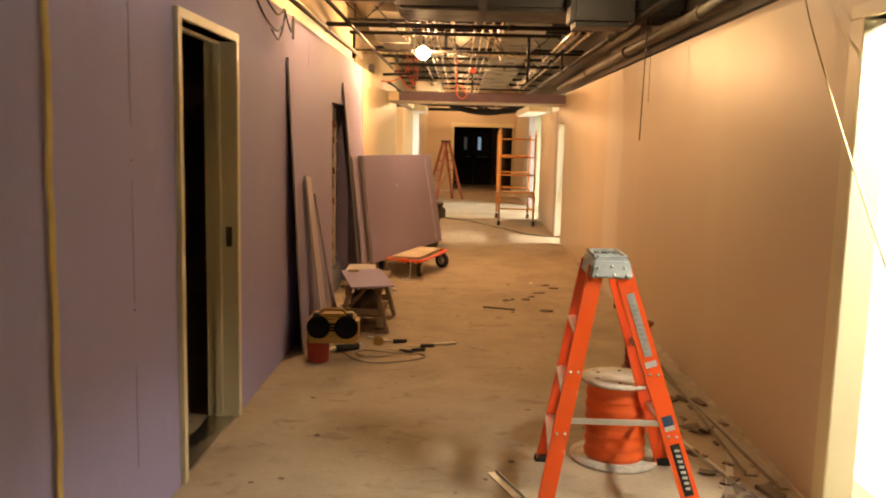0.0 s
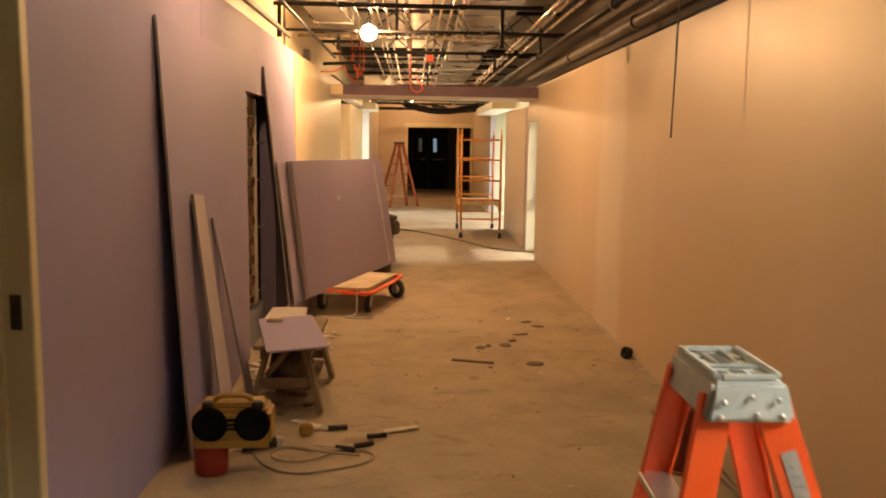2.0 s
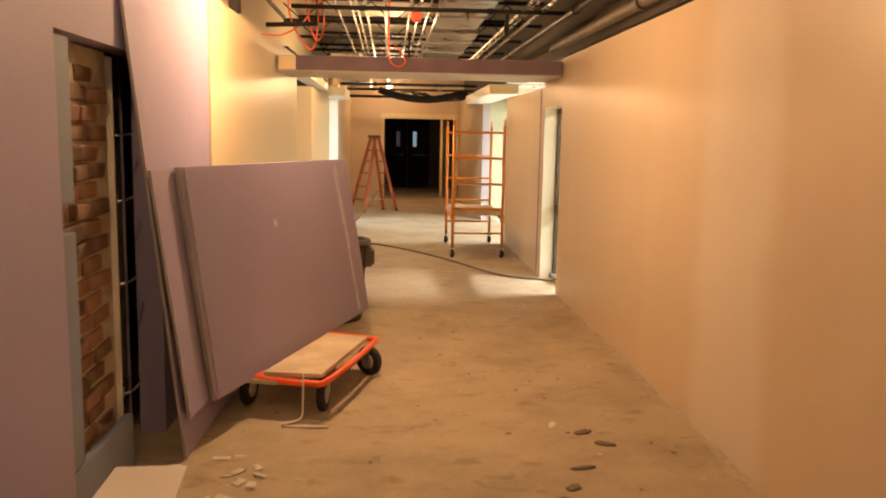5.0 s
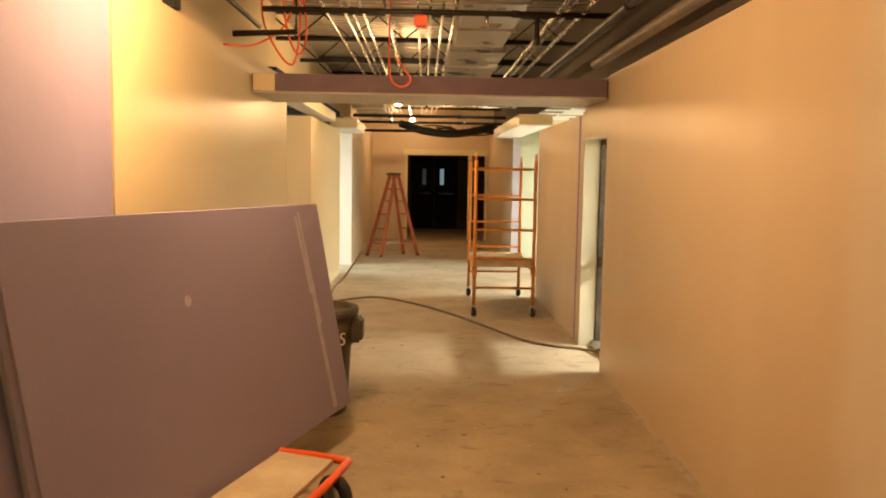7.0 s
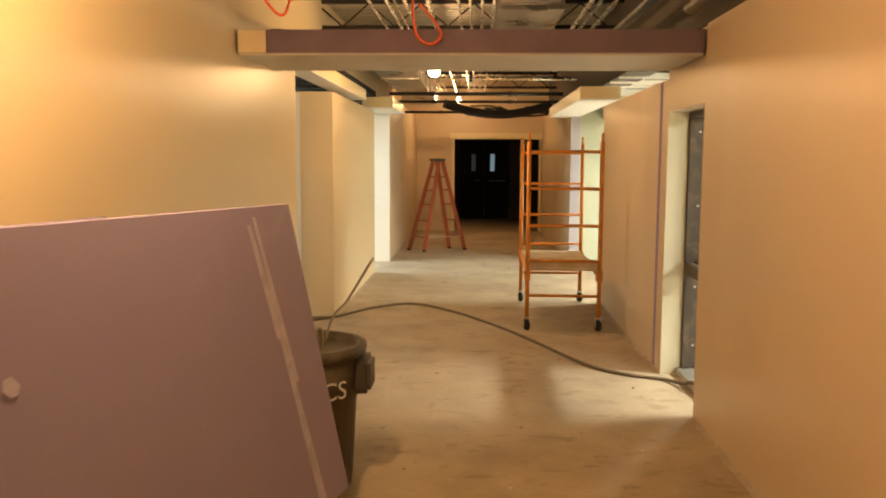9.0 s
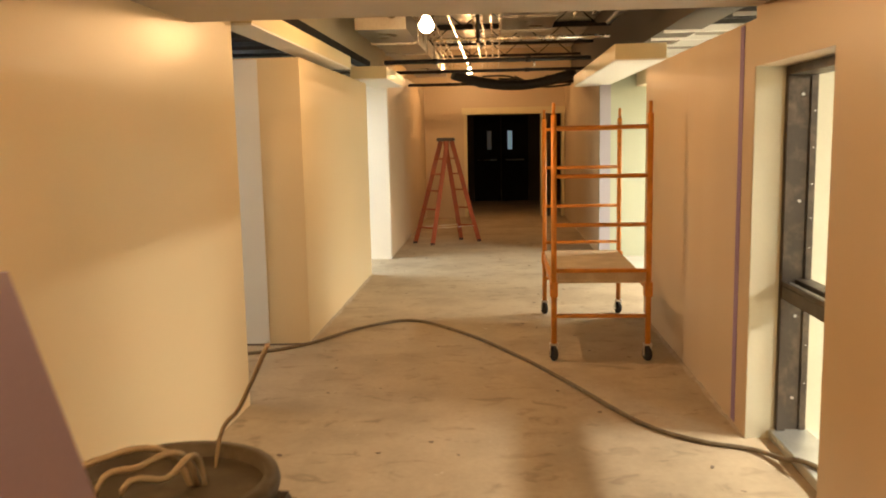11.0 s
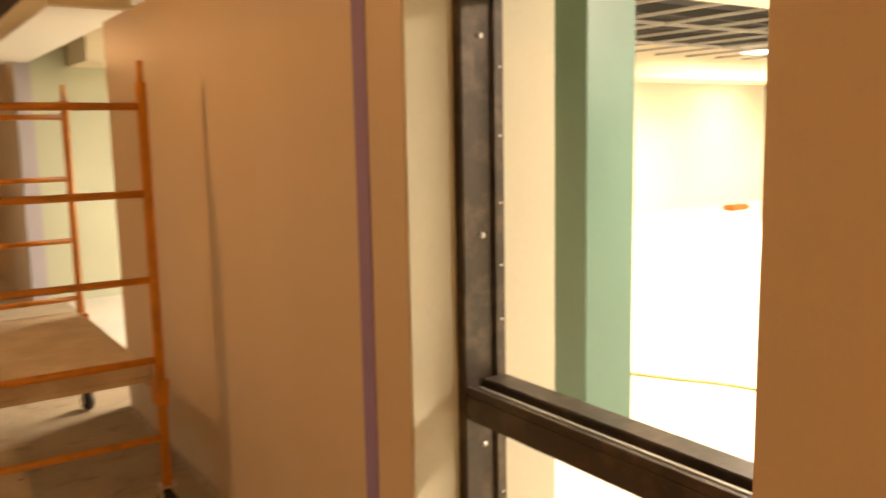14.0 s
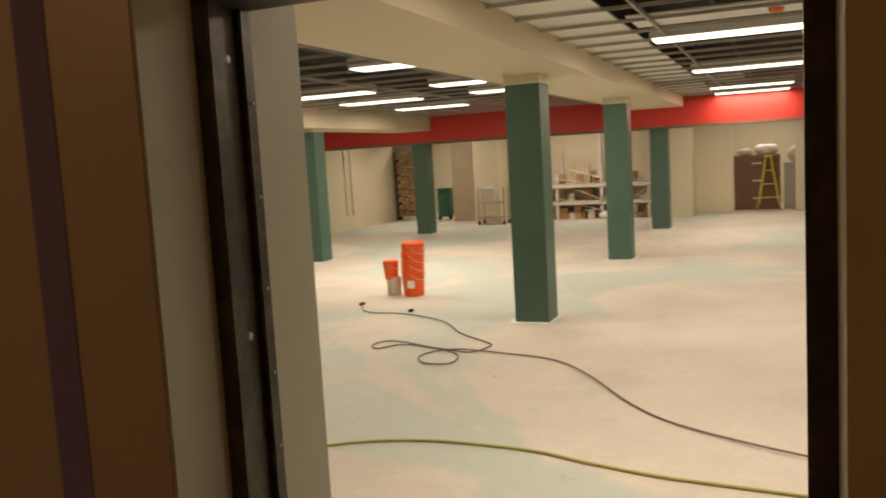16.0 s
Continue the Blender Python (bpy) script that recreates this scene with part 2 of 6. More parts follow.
MORTAR = mat("mortar", (0.40, 0.33, 0.245), 0.95, var=0.25, scale=12, bump=0.5)
TAPE = mat("purple_joint_strip", (0.28, 0.20, 0.36), 0.8, var=0.1)
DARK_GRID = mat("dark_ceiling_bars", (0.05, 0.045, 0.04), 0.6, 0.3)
TUBE_GLOW = glow("lamp_diffuser", (1.0, 0.97, 0.86), 30.0)
BULB_GLOW = glow("bulb_glass", (1.0, 0.80, 0.45), 60.0)


# ---- mesh helpers ----
def add_box(bm, x0, x1, y0, y1, z0, z1, m=None):
    vs = [Vector((x, y, z)) for z in (z0, z1) for y in (y0, y1) for x in (x0, x1)]
    v = [bm.verts.new(m @ p if m else p) for p in vs]
    for f in ((0, 2, 3, 1), (4, 5, 7, 6), (0, 1, 5, 4), (2, 6, 7, 3), (0, 4, 6, 2), (1, 3, 7, 5)):
        bm.faces.new([v[i] for i in f])
    return v


def box(x0, x1, y0, y1, z0, z1, bevel=0.0, m=None):
    bm = bmesh.new()
    add_box(bm, x0, x1, y0, y1, z0, z1, m)
    if bevel:
        bmesh.ops.bevel(bm, geom=bm.edges[:], offset=bevel, segments=2, affect="EDGES")
    return bm


def add_tube(bm, pts, r, n=8, closed=True, r2=None):
    pts = [Vector(p) for p in pts]
    rings = []
    up = Vector((0, 0, 1))
    for i, p in enumerate(pts):
        d = (pts[min(i + 1, len(pts) - 1)] - pts[max(i - 1, 0)]).normalized()
        a = up if abs(d.dot(up)) < 0.95 else Vector((1, 0, 0))
        u = d.cross(a).normalized()
        w = d.cross(u).normalized()
        rr = r if r2 is None else r + (r2 - r) * i / (len(pts) - 1)
        rings.append([bm.verts.new(p + rr * (math.cos(2 * math.pi * k / n) * u + math.sin(2 * math.pi * k / n) * w)) for k in range(n)])
    for a, b in zip(rings, rings[1:]):
        for k in range(n):
            f = bm.faces.new((a[k], a[(k + 1) % n], b[(k + 1) % n], b[k]))
            f.smooth = True
    if closed:
        bm.faces.new(rings[0][::-1])
        bm.faces.new(rings[-1])
    return bm


def tube(pts, r, n=8, r2=None):
    return add_tube(bmesh.new(), pts, r, n, True, r2)


def curve_pts(pts, steps=8):
    """A smooth line through the points."""
    p = [Vector(q) for q in pts]
    p = [2 * p[0] - p[1]] + p + [2 * p[-1] - p[-2]]
    out = []
    for i in range(1, len(p) - 2):
        for s in range(steps):
            t = s / steps
            a, b, c, d = p[i - 1], p[i], p[i + 1], p[i + 2]
            out.append(0.5 * (2 * b + (c - a) * t + (2 * a - 5 * b + 4 * c - d) * t * t + (3 * b - a - 3 * c + d) * t ** 3))
    return out + [p[-2]]


def lathe(profile, n=20, m=None):
    """A turned shape from (radius, height) pairs round z."""
    bm = bmesh.new()
    rings = []
    for r, z in profile:
        rings.append([bm.verts.new(Vector((r * math.cos(2 * math.pi * k / n), r * math.sin(2 * math.pi * k / n), z))) for k in range(n)])
    for a, b in zip(rings, rings[1:]):
        for k in range(n):
            f = bm.faces.new((a[k], a[(k + 1) % n], b[(k + 1) % n], b[k]))
            f.smooth = True
    if profile[0][0] > 0:
        bm.faces.new(rings[0][::-1])
    if profile[-1][0] > 0:
        bm.faces.new(rings[-1])
    if m:
        bm.transform(m)
    return bm


def part(name, bm, material, parent=None, label=""):
    bmesh.ops.recalc_face_normals(bm, faces=bm.faces[:])
    me = bpy.data.meshes.new(name)
    bm.to_mesh(me)
    bm.free()
    me.materials.append(material)
    ob = new(name, me)
    if parent:
        ob.parent = parent
    if label:
        tagged(ob, label)
    return ob


def thing(name, label, category, xyz=(0, 0, 0), group="", rz=0.0):
    ob = tagged(new(name), label, category, group)
    ob.matrix_world = pose(*xyz, 0, 0, rz)
    return ob


def setting(name, bm, material, label="", category=""):
    return tagged(part(name, bm, material), label, category, kind="structure")


def walls(name, material, boxes, label, category="wall"):
    bm = bmesh.new()
    for b in boxes:
        add_box(bm, *b)
    return setting(name, bm, material, label, category)


# ---- structure: floor, walls, ceiling ----
LX, RX = 0.0, 2.86            # corridor wall faces
TOP_L, TOP_R = 2.45, 2.35     # wall board tops
DECK_Z = 3.25


def prism(poly, z0, z1):
    bm = bmesh.new()
    lo = [bm.verts.new((x, y, z0)) for x, y in poly]
    hi = [bm.verts.new((x, y, z1)) for x, y in poly]
    bm.faces.new(lo[::-1])
    bm.faces.new(hi)
    n = len(poly)
    for k in range(n):
        bm.faces.new((lo[k], lo[(k + 1) % n], hi[(k + 1) % n], hi[k]))
    return bm


setting("floor", box(-4.0, 3.2, -5.0, 34.0, -0.12, 0.0), CONCRETE, "dusty stained bare concrete corridor floor", "floor")
setting("floor_hall", box(3.2, 30.0, -5.0, 34.0, -0.12, 0.0), ROOM_CONCRETE, "pale patched bare concrete hall floor", "floor")

# left wall with its doorway and the rough opening over the old brick
walls("wall_west", LAVENDER, [
    (-0.13, LX, -5.0, 3.13, 0, TOP_L), (-0.13, LX, 3.13, 4.04, 2.09, TOP_L), (-0.13, LX, 4.04, 7.44, 0, TOP_L),
    (-0.13, LX, 7.44, 8.75, 1.925, TOP_L), (-0.13, LX, 8.75, 9.97, 0, TOP_L)], "unpainted lavender gypsum board corridor wall")
setting("wall_west_painted", prism([(-0.13, 9.97), (0.012, 9.97), (0.10, 14.22), (-0.13, 14.22)], 0, 2.45), YELLOW, "smooth cream painted corridor wall", "wall")
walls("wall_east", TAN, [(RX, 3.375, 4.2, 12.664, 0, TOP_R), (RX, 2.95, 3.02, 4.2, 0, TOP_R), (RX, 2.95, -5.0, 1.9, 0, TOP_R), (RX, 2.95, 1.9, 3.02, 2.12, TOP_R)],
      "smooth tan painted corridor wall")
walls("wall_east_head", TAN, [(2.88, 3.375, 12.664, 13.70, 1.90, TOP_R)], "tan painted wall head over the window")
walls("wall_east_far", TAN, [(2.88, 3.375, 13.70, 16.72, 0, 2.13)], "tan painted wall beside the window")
# upper walls in the open ceiling void
walls("wall_void_west", YELLOW, [(-0.28, -0.14, -5.0, 34.0, 2.46, DECK_Z)], "rough upper wall in the ceiling void")
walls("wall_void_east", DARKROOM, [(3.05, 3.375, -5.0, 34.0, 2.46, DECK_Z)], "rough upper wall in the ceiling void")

# side rooms on the left
walls("wall_west_niche", YELLOW, [(-1.4, 0.13, 15.73, 19.0, 0, 2.2)], "cream painted wall block between side openings")
setting("niche_primer", box(-1.39, -0.19, 15.724, 15.728, 0.0, 2.19), WHITE, "white primed part of the side wall", "wall")
walls("wall_west_return", WHITE, [(-3.85, -0.13, 14.08, 14.22, 0, 2.45)], "primed partition of the side room")
walls("wall_west_white", WHITE, [(-3.85, 0.20, 20.25, 20.37, 0, 2.3)], "white primed wall end lit from the side")
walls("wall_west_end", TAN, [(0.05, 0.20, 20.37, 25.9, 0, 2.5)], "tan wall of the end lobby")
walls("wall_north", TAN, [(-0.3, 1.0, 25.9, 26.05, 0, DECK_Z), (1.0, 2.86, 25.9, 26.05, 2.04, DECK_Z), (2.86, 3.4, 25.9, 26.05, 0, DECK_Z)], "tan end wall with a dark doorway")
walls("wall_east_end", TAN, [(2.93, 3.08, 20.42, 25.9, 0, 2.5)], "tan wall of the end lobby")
walls("wall_east_return", PALE_GREEN, [(2.93, 5.2, 20.30, 20.42, 0, 2.5)], "pale primed wall in the side opening")
walls("wall_east_raw", RAW_BOARD, [(2.925, 3.06, 20.294, 20.299, 0, 2.3)], "bare lavender board strip at the wall corner")
# added walls closing off the rooms, coloured dark for their lack of light
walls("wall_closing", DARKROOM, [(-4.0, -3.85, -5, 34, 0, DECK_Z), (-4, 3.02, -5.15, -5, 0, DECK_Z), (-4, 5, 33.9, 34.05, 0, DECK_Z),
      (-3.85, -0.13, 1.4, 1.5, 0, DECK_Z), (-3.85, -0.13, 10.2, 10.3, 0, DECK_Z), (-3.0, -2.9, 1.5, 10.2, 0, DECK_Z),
      (-0.9, -0.8, 26.05, 33.9, 0, DECK_Z), (3.6, 3.7, 26.05, 33.9, 0, DECK_Z)], "plain enclosing wall, darkened to read as unlit")
# the bright store room by the start
walls("wall_store", WHITE, [(5.6, 5.7, -1.0, 4.2, 0, 2.5), (2.952, 5.7, -1.1, -1.0, 0, 2.5), (2.952, 5.7, 4.1, 4.198, 0, 2.5)], "white painted store room wall")
setting("ceiling_store", box(2.953, 5.7, -1.1, 4.196, 2.462, 2.56), WHITE, "white store room ceiling", "ceiling")
setting("ceiling_side", box(-3.85, -0.0, 14.22, 20.25, 2.48, 2.56), UNLIT_BLACK, "open ceiling of the side room, blackened as unlit", "ceiling")

# hall walls
for k, b in enumerate([(3.375, 22.2, 22.4, 22.55, 0, 2.9), (21.6, 21.75, 4.0, 15.15, 2.0, 2.9), (21.6, 21.75, 15.15, 19.9, 0, 2.9), (21.6, 21.75, 19.9, 22.4, 2.0, 2.9),
      (21.6, 21.75, 4.0, 12.44, 0, 2.0), (21.6, 21.75, 13.75, 15.15, 0, 2.0), (3.375, 21.7, 4.9, 5.0, 0, 2.9), (24.5, 24.6, 4.0, 26, 0, 2.9), (22.05, 22.2, 22.55, 26.0, 0, 2.9), (22.2, 24.5, 25.9, 26.0, 0, 2.9), (21.7, 24.5, 4.0, 4.1, 0, 2.9)]):
    walls("wall_hall_%d" % (k + 1), IVORY, [b], "ivory painted hall wall")
# closing slab above the grid, painted black to pass for unlit depth
setting("ceiling_hall", box(3.375, 24.6, 4.0, 26.0, 2.92, 3.0), UNLIT_BLACK, "black slab standing in for the unlit void over the hall grid", "ceiling")


def ribbed_deck():
    bm = bmesh.new()
    pitch, n = 0.16, 200
    rows = []
    for k in range(n):
        y = -5.0 + k * pitch
        for dy, dz in ((0, 0), (0.07, 0), (0.09, 0.045), (0.14, 0.045)):
            rows.append([bm.verts.new((x, y + dy, DECK_Z + dz)) for x in (-0.30, 3.10)])
    for a, b in zip(rows, rows[1:]):
        bm.faces.new((a[0], a[1], b[1], b[0]))
    add_box(bm, -4.0, 30.0, -5.0, 34.0, DECK_Z + 0.06, DECK_Z + 0.14)
    return bm


setting("ceiling", ribbed_deck(), DECK, "ribbed steel roof deck over the corridor", "ceiling")


# ---- soffits and fascias ----
def soffit(name, x0, x1, y0, y1, z0, z1, face, under, label):
    t = tagged(part(name, box(x0, x1, y0, y1, z0 + 0.013, z1), face), label, "soffit", kind="structure")
    part("underside", box(x0 + 0.002, x1 - 0.002, y0 - 0.004, y1 - 0.002, z0, z0 + 0.012), under, t, "pale taped gypsum underside")
    return t


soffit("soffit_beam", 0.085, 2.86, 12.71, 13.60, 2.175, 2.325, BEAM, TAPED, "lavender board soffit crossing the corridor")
setting("soffit_patch", box(0.088, 0.255, 12.703, 12.709, 2.190, 2.322), YELLOW, "cream painted end of the lavender soffit", "soffit")
soffit("soffit_west", 0.02, 0.22, 14.23, 17.5, 2.24, 2.36, CREAM, WHITE, "pale bulkhead over the side opening")
soffit("soffit_west_far", 0.02, 0.42, 18.6, 20.2, 2.22, 2.36, CREAM, WHITE, "pale bulkhead over the far side opening")
soffit("soffit_east", 2.62, 3.05, 16.75, 20.6, 2.2, 2.34, CREAM, WHITE, "pale bulkhead over the side opening")

WOODEDGE = mat("brown_edge", (0.16, 0.10, 0.06), 0.6)
# hall soffits, fascia and ceiling tiles
soffit("soffit_hall", 3.38, 18.0, 14.4, 15.35, 2.28, 2.6, IVORY, IVORY, "ivory bulkhead over a row of columns")
soffit("soffit_hall_far", 3.38, 18.0, 19.5, 20.3, 2.17, 2.6, IVORY, IVORY, "ivory bulkhead over a row of columns")
fascia = tagged(part("fascia_red", box(18.0, 18.14, 5.0, 22.4, 1.945, 2.75), RED), "glossy red painted fascia band across the hall", "fascia", kind="structure")
part("underside", box(17.99, 18.5, 5.0, 22.4, 1.90, 1.942), WOODEDGE, fascia, "dark brown lower edge")


# ragged grey line of dust and joint compound along the wall foot
def ragged_strip(name, x, y0, y1, side, label):
    bm = bmesh.new()
    rng = random.Random(7)
    y = y0
    prev = None
    while y < y1:
        w = rng.uniform(0.012, 0.04)
        h = rng.uniform(0.006, 0.02)
        cur = (bm.verts.new((x, y, h)), bm.verts.new((x + side * w, y, 0.001)))
        if prev:
            bm.faces.new((prev[0], prev[1], cur[1], cur[0]))
        prev = cur
        y += rng.uniform(0.06, 0.2)
    return tagged(part(name, bm, MORTAR), label, "debris", kind="stuff")


ragged_strip("dust_line", RX - 0.002, 3.1, 12.6, -1, "grey line of dust and compound along the wall foot")
ragged_strip("dust_line", 2.878, 13.75, 16.7, -1, "grey line of dust and compound along the wall foot")
ragged_strip("dust_line", 0.132, 15.75, 18.98, 1, "grey line of dust and compound along the wall foot")

# ---- doors and windows ----
# door_1: cream steel frame on the left, leaf standing open inside
door_1 = tagged(new("door_1"), "cream painted steel door frame, doorway open and dark", "door frame", kind="structure")


def frame_bar(name, parent, b, mt=CREAM, bevel=0.004):
    return part(name, box(*b, bevel=bevel), mt, parent)


frame_bar("jamb", door_1, (-0.16, 0.022, 3.09, 3.14, 0, 2.09))
frame_bar("jamb", door_1, (-0.16, 0.022, 4.03, 4.082, 0, 2.09))
frame_bar("head", door_1, (-0.16, 0.022, 3.09, 4.082, 2.09, 2.135))
frame_bar("stop", door_1, (-0.11, -0.07, 4.014, 4.032, 0, 2.088))
frame_bar("stop", door_1, (-0.11, -0.07, 3.14, 3.156, 0, 2.088))
frame_bar("stop", door_1, (-0.11, -0.07, 3.157, 4.013, 2.072, 2.089))
frame_bar("strike_plate", door_1, (-0.045, -0.012, 4.022, 4.031, 0.98, 1.09), BRONZE, 0.001)
part("threshold", box(-0.15, 0.0, 3.14, 4.03, 0.0, 0.012, bevel=0.003), STEEL, door_1, "worn grey metal threshold")

door_2 = tagged(new("door_2"), "cream painted frame of the bright store room doorway", "door frame", kind="structure")
frame_bar("jamb", door_2, (2.838, 2.962, 2.93, 3.05, 0, 2.12))
frame_bar("jamb", door_2, (2.838, 2.962, 1.87, 1.97, 0, 2.12))
frame_bar("head", door_2, (2.838, 2.962, 1.87, 3.05, 2.12, 2.18))

# door_3: end doorway and the double doors in the dark beyond
door_3 = tagged(new("door_3"), "wide beige doorway frame opening onto a dark vestibule", "door frame", kind="structure")
frame_bar("jamb", door_3, (0.97, 1.03, 25.86, 26.07, 0, 2.0))
frame_bar("jamb", door_3, (2.46, 2.52, 25.86, 26.07, 0, 2.0))
frame_bar("head", door_3, (0.93, 2.93, 25.85, 26.07, 2.0, 2.13))
frame_bar("jamb", door_3, (2.86, 2.92, 25.86, 26.07, 0, 2.0))
frame_bar("mullion_panel", door_3, (2.56, 2.62, 25.9, 26.0, 0, 2.0), BRONZE)
door_4 = tagged(new("door_4"), "double doors blackened as unlit, with narrow lit window slots", "door", kind="structure")
WINDOW_GLOW = glow("daylit_slot", (0.55, 0.8, 1.0), 0.30)
DIM_GLOW = glow("dim_slot", (0.45, 0.6, 0.8), 0.015)
for k, x in enumerate((1.05, 1.72)):
    # leaf is near-black: the gloom of the vestibule is put into its colour
    leaf = part("leaf", box(x, x + 0.65, 29.9, 29.95, 0, 2.05, bevel=0.004), UNLIT_BLACK, door_4)
    part("slot", box(x + 0.32 - 0.17 * k, x + 0.43 - 0.17 * k, 29.885, 29.897, 1.25, 1.7), WINDOW_GLOW if k else DIM_GLOW, leaf, "narrow wired glass slot")
    part("push_bar", tube([(x + 0.1, 29.85, 1.0), (x + 0.55, 29.85, 1.0)], 0.015), STEEL, leaf)
# dark colour here stands for the vestibule's missing light
walls("wall_vestibule", DARKROOM, [(-0.8, 1.04, 29.9, 30.0, 0, DECK_Z), (2.38, 3.6, 29.9, 30.0, 0, DECK_Z), (1.04, 2.38, 29.9, 30.0, 2.06, DECK_Z)], "vestibule end wall, darkened to read as unlit")

# window_1: bronze frame with its glazing out
window_1 = tagged(new("window_1"), "dark bronze window frame without glass, screws showing", "window", kind="structure")
WY0, WY1, WZ0, WZ1 = 12.664, 13.70, 0.0, 1.90
REVEAL = mat("pale_green_reveal", (0.52, 0.50, 0.38), 0.55, var=0.06, scale=2)
part("reveal", box(2.883, 3.028, WY1 - 0.007, WY1 + 0.001, 0.0, WZ1), REVEAL, window_1, "pale painted reveal")
part("reveal", box(3.182, 3.378, WY1 - 0.007, WY1 + 0.001, 0.0, WZ1), REVEAL, window_1, "pale painted reveal")


def channel(name, y, s):
    p = part(name, box(3.03, 3.075, min(y, y + s * 0.045), max(y, y + s * 0.045), WZ0 + 0.05, WZ1 - 0.04, bevel=0.003), BRONZE, window_1)
    part("web", box(3.076, 3.145, min(y, y + s * 0.018), max(y, y + s * 0.018), WZ0 + 0.05, WZ1 - 0.04), BRONZE, p)
    part("lip", box(3.146, 3.18, min(y, y + s * 0.032), max(y, y + s * 0.032), WZ0 + 0.05, WZ1 - 0.04, bevel=0.003), BRONZE, p)
    for z in (0.22, 0.65, 1.235, 1.76):
        part("bolt", lathe([(0.006, 0.0), (0.0085, 0.001), (0.0085, 0.005), (0.004, 0.007)], 8, pose(3.11, y + s * 0.0185, z, -90 * s)), ALU, p, "bright screw head")
    for z in (0.3, 0.5, 1.0, 1.15, 1.32, 1.5, 1.68):
        part("screw", lathe([(0.003, 0.0), (0.004, 0.001), (0.003, 0.003)], 6, pose(3.165, y + s * 0.0325, z, -90 * s)), ALU, p)
    return p


channel("jamb", WY1 + 0.006, -1)
channel("jamb", WY0 - 0.006, 1)
part("head", box(3.03, 3.18, WY0, WY1, WZ1 - 0.045, WZ1 - 0.002, bevel=0.003), BRONZE, window_1)
part("sill", box(3.0, 3.2, WY0, WY1, 0.0, 0.05, bevel=0.004), ALU, window_1, "dusty pale metal sill")
rail = part("mid_rail", box(3.03, 3.10, WY0 + 0.04, WY1 - 0.04, 0.745, 0.815, bevel=0.004), BRONZE, window_1)
part("step", box(3.101, 3.18, WY0 + 0.02, WY1 - 0.02, 0.755, 0.842, bevel=0.003), BRONZE, rail)
part("lip", box(3.032, 3.044, WY0 + 0.04, WY1 - 0.04, 0.816, 0.836), BRONZE, rail, "worn lip")
part("groove", box(3.07, 3.08, WY0 + 0.04, WY1 - 0.04, 0.816, 0.828), ALU, rail, "scratched bright groove edge")

# ---- corridor: wall dressings and leaning boards ----
def seam(y, z0, z1, x=0.003):
    bm = bmesh.new()
    rng = random.Random(int(y * 100))
    z = z0
    while z < z1:
        h = rng.uniform(0.05, 0.22)
        if rng.random() < 0.75:
            add_box(bm, LX + 0.0005, LX + 0.0012, y - 0.0012, y + 0.0012, z, z + h)
        z += h
    for k in range(7):
        s = z0 + (z1 - z0) * (k + 0.5) / 7
        add_box(bm, LX + 0.0005, LX + 0.0018, y - 0.004, y + 0.004, s, s + 0.008)
    return bm


for y, z0, z1 in ((2.60, 0.2, 2.2), (6.28, 1.3, 2.3)):
    tagged(part("board_seam", seam(y, z0, z1), PIPE), "dark screw marks and open joint between boards", "wall joint", kind="structure")

# loose pale strip hanging down the near wall
rng = random.Random(3)
strip_pts = [(0.012 + rng.uniform(0, 0.006), 1.935 + rng.uniform(-0.006, 0.006) + 0.012 * (k / 20), 0.02 + k * 0.12) for k in range(20)]
bm = bmesh.new()
for (xa, ya, za), (xb, yb, zb) in zip(strip_pts, strip_pts[1:]):
    pts = [bm.verts.new(p) for p in ((xa, ya - 0.014, za), (xa + 0.004, ya + 0.014, za), (xb + 0.004, yb + 0.014, zb), (xb, yb - 0.014, zb))]
    bm.faces.new(pts)
bmesh.ops.remove_doubles(bm, verts=bm.verts[:], dist=0.0005)
bmesh.ops.solidify(bm, geom=bm.faces[:], thickness=0.004)
YTAPE = mat("yellow_edge_strip", (0.62, 0.45, 0.12), 0.6, var=0.2, scale=9)
tagged(part("edge_strip", bm, YTAPE), "crinkled pale yellow strip hanging down the wall", "strip")

setting("joint_strip", box(2.8765, 2.8795, 13.880, 13.950, 0.02, 2.12), TAPE, "purple vertical joint strip beside the window", "trim")


def leaning_sheet(name, label, near_bottom, near_top, far_bottom, far_top, thick, group, mt=LAVENDER):
    """A board as a slab between four corners, its thickness towards the wall, with a pale paper edge."""
    c = [Vector(p) for p in (near_bottom, far_bottom, far_top, near_top)]
    n = (c[1] - c[0]).cross(c[3] - c[0]).normalized()
    if n.x < 0:
        n = -n
    bm = bmesh.new()
    f = [bm.verts.new(p) for p in c]
    k = [bm.verts.new(p - n * thick) for p in c]
    bm.faces.new(f)
    bm.faces.new(k[::-1])
    for i in range(4):
        bm.faces.new((f[i], k[i], k[(i + 1) % 4], f[(i + 1) % 4]))
    bmesh.ops.bevel(bm, geom=bm.edges[:], offset=0.0015, segments=1, affect="EDGES")
    t = thing(name, label, "gypsum board", group=group)
    part("board", bm, mt, t)
    e = bmesh.new()
    d = (c[0] - c[1]).normalized() * 0.0015
    q = [e.verts.new(p + d) for p in (c[0] - n * 0.0005, c[3] - n * 0.0005, c[3] - n * (thick - 0.0005), c[0] - n * (thick - 0.0005))]
    e.faces.new(q)
    bmesh.ops.solidify(e, geom=e.faces[:], thickness=0.001)
    part("paper_edge", e, PAPER, t, "raw pale gypsum edge")
    return t


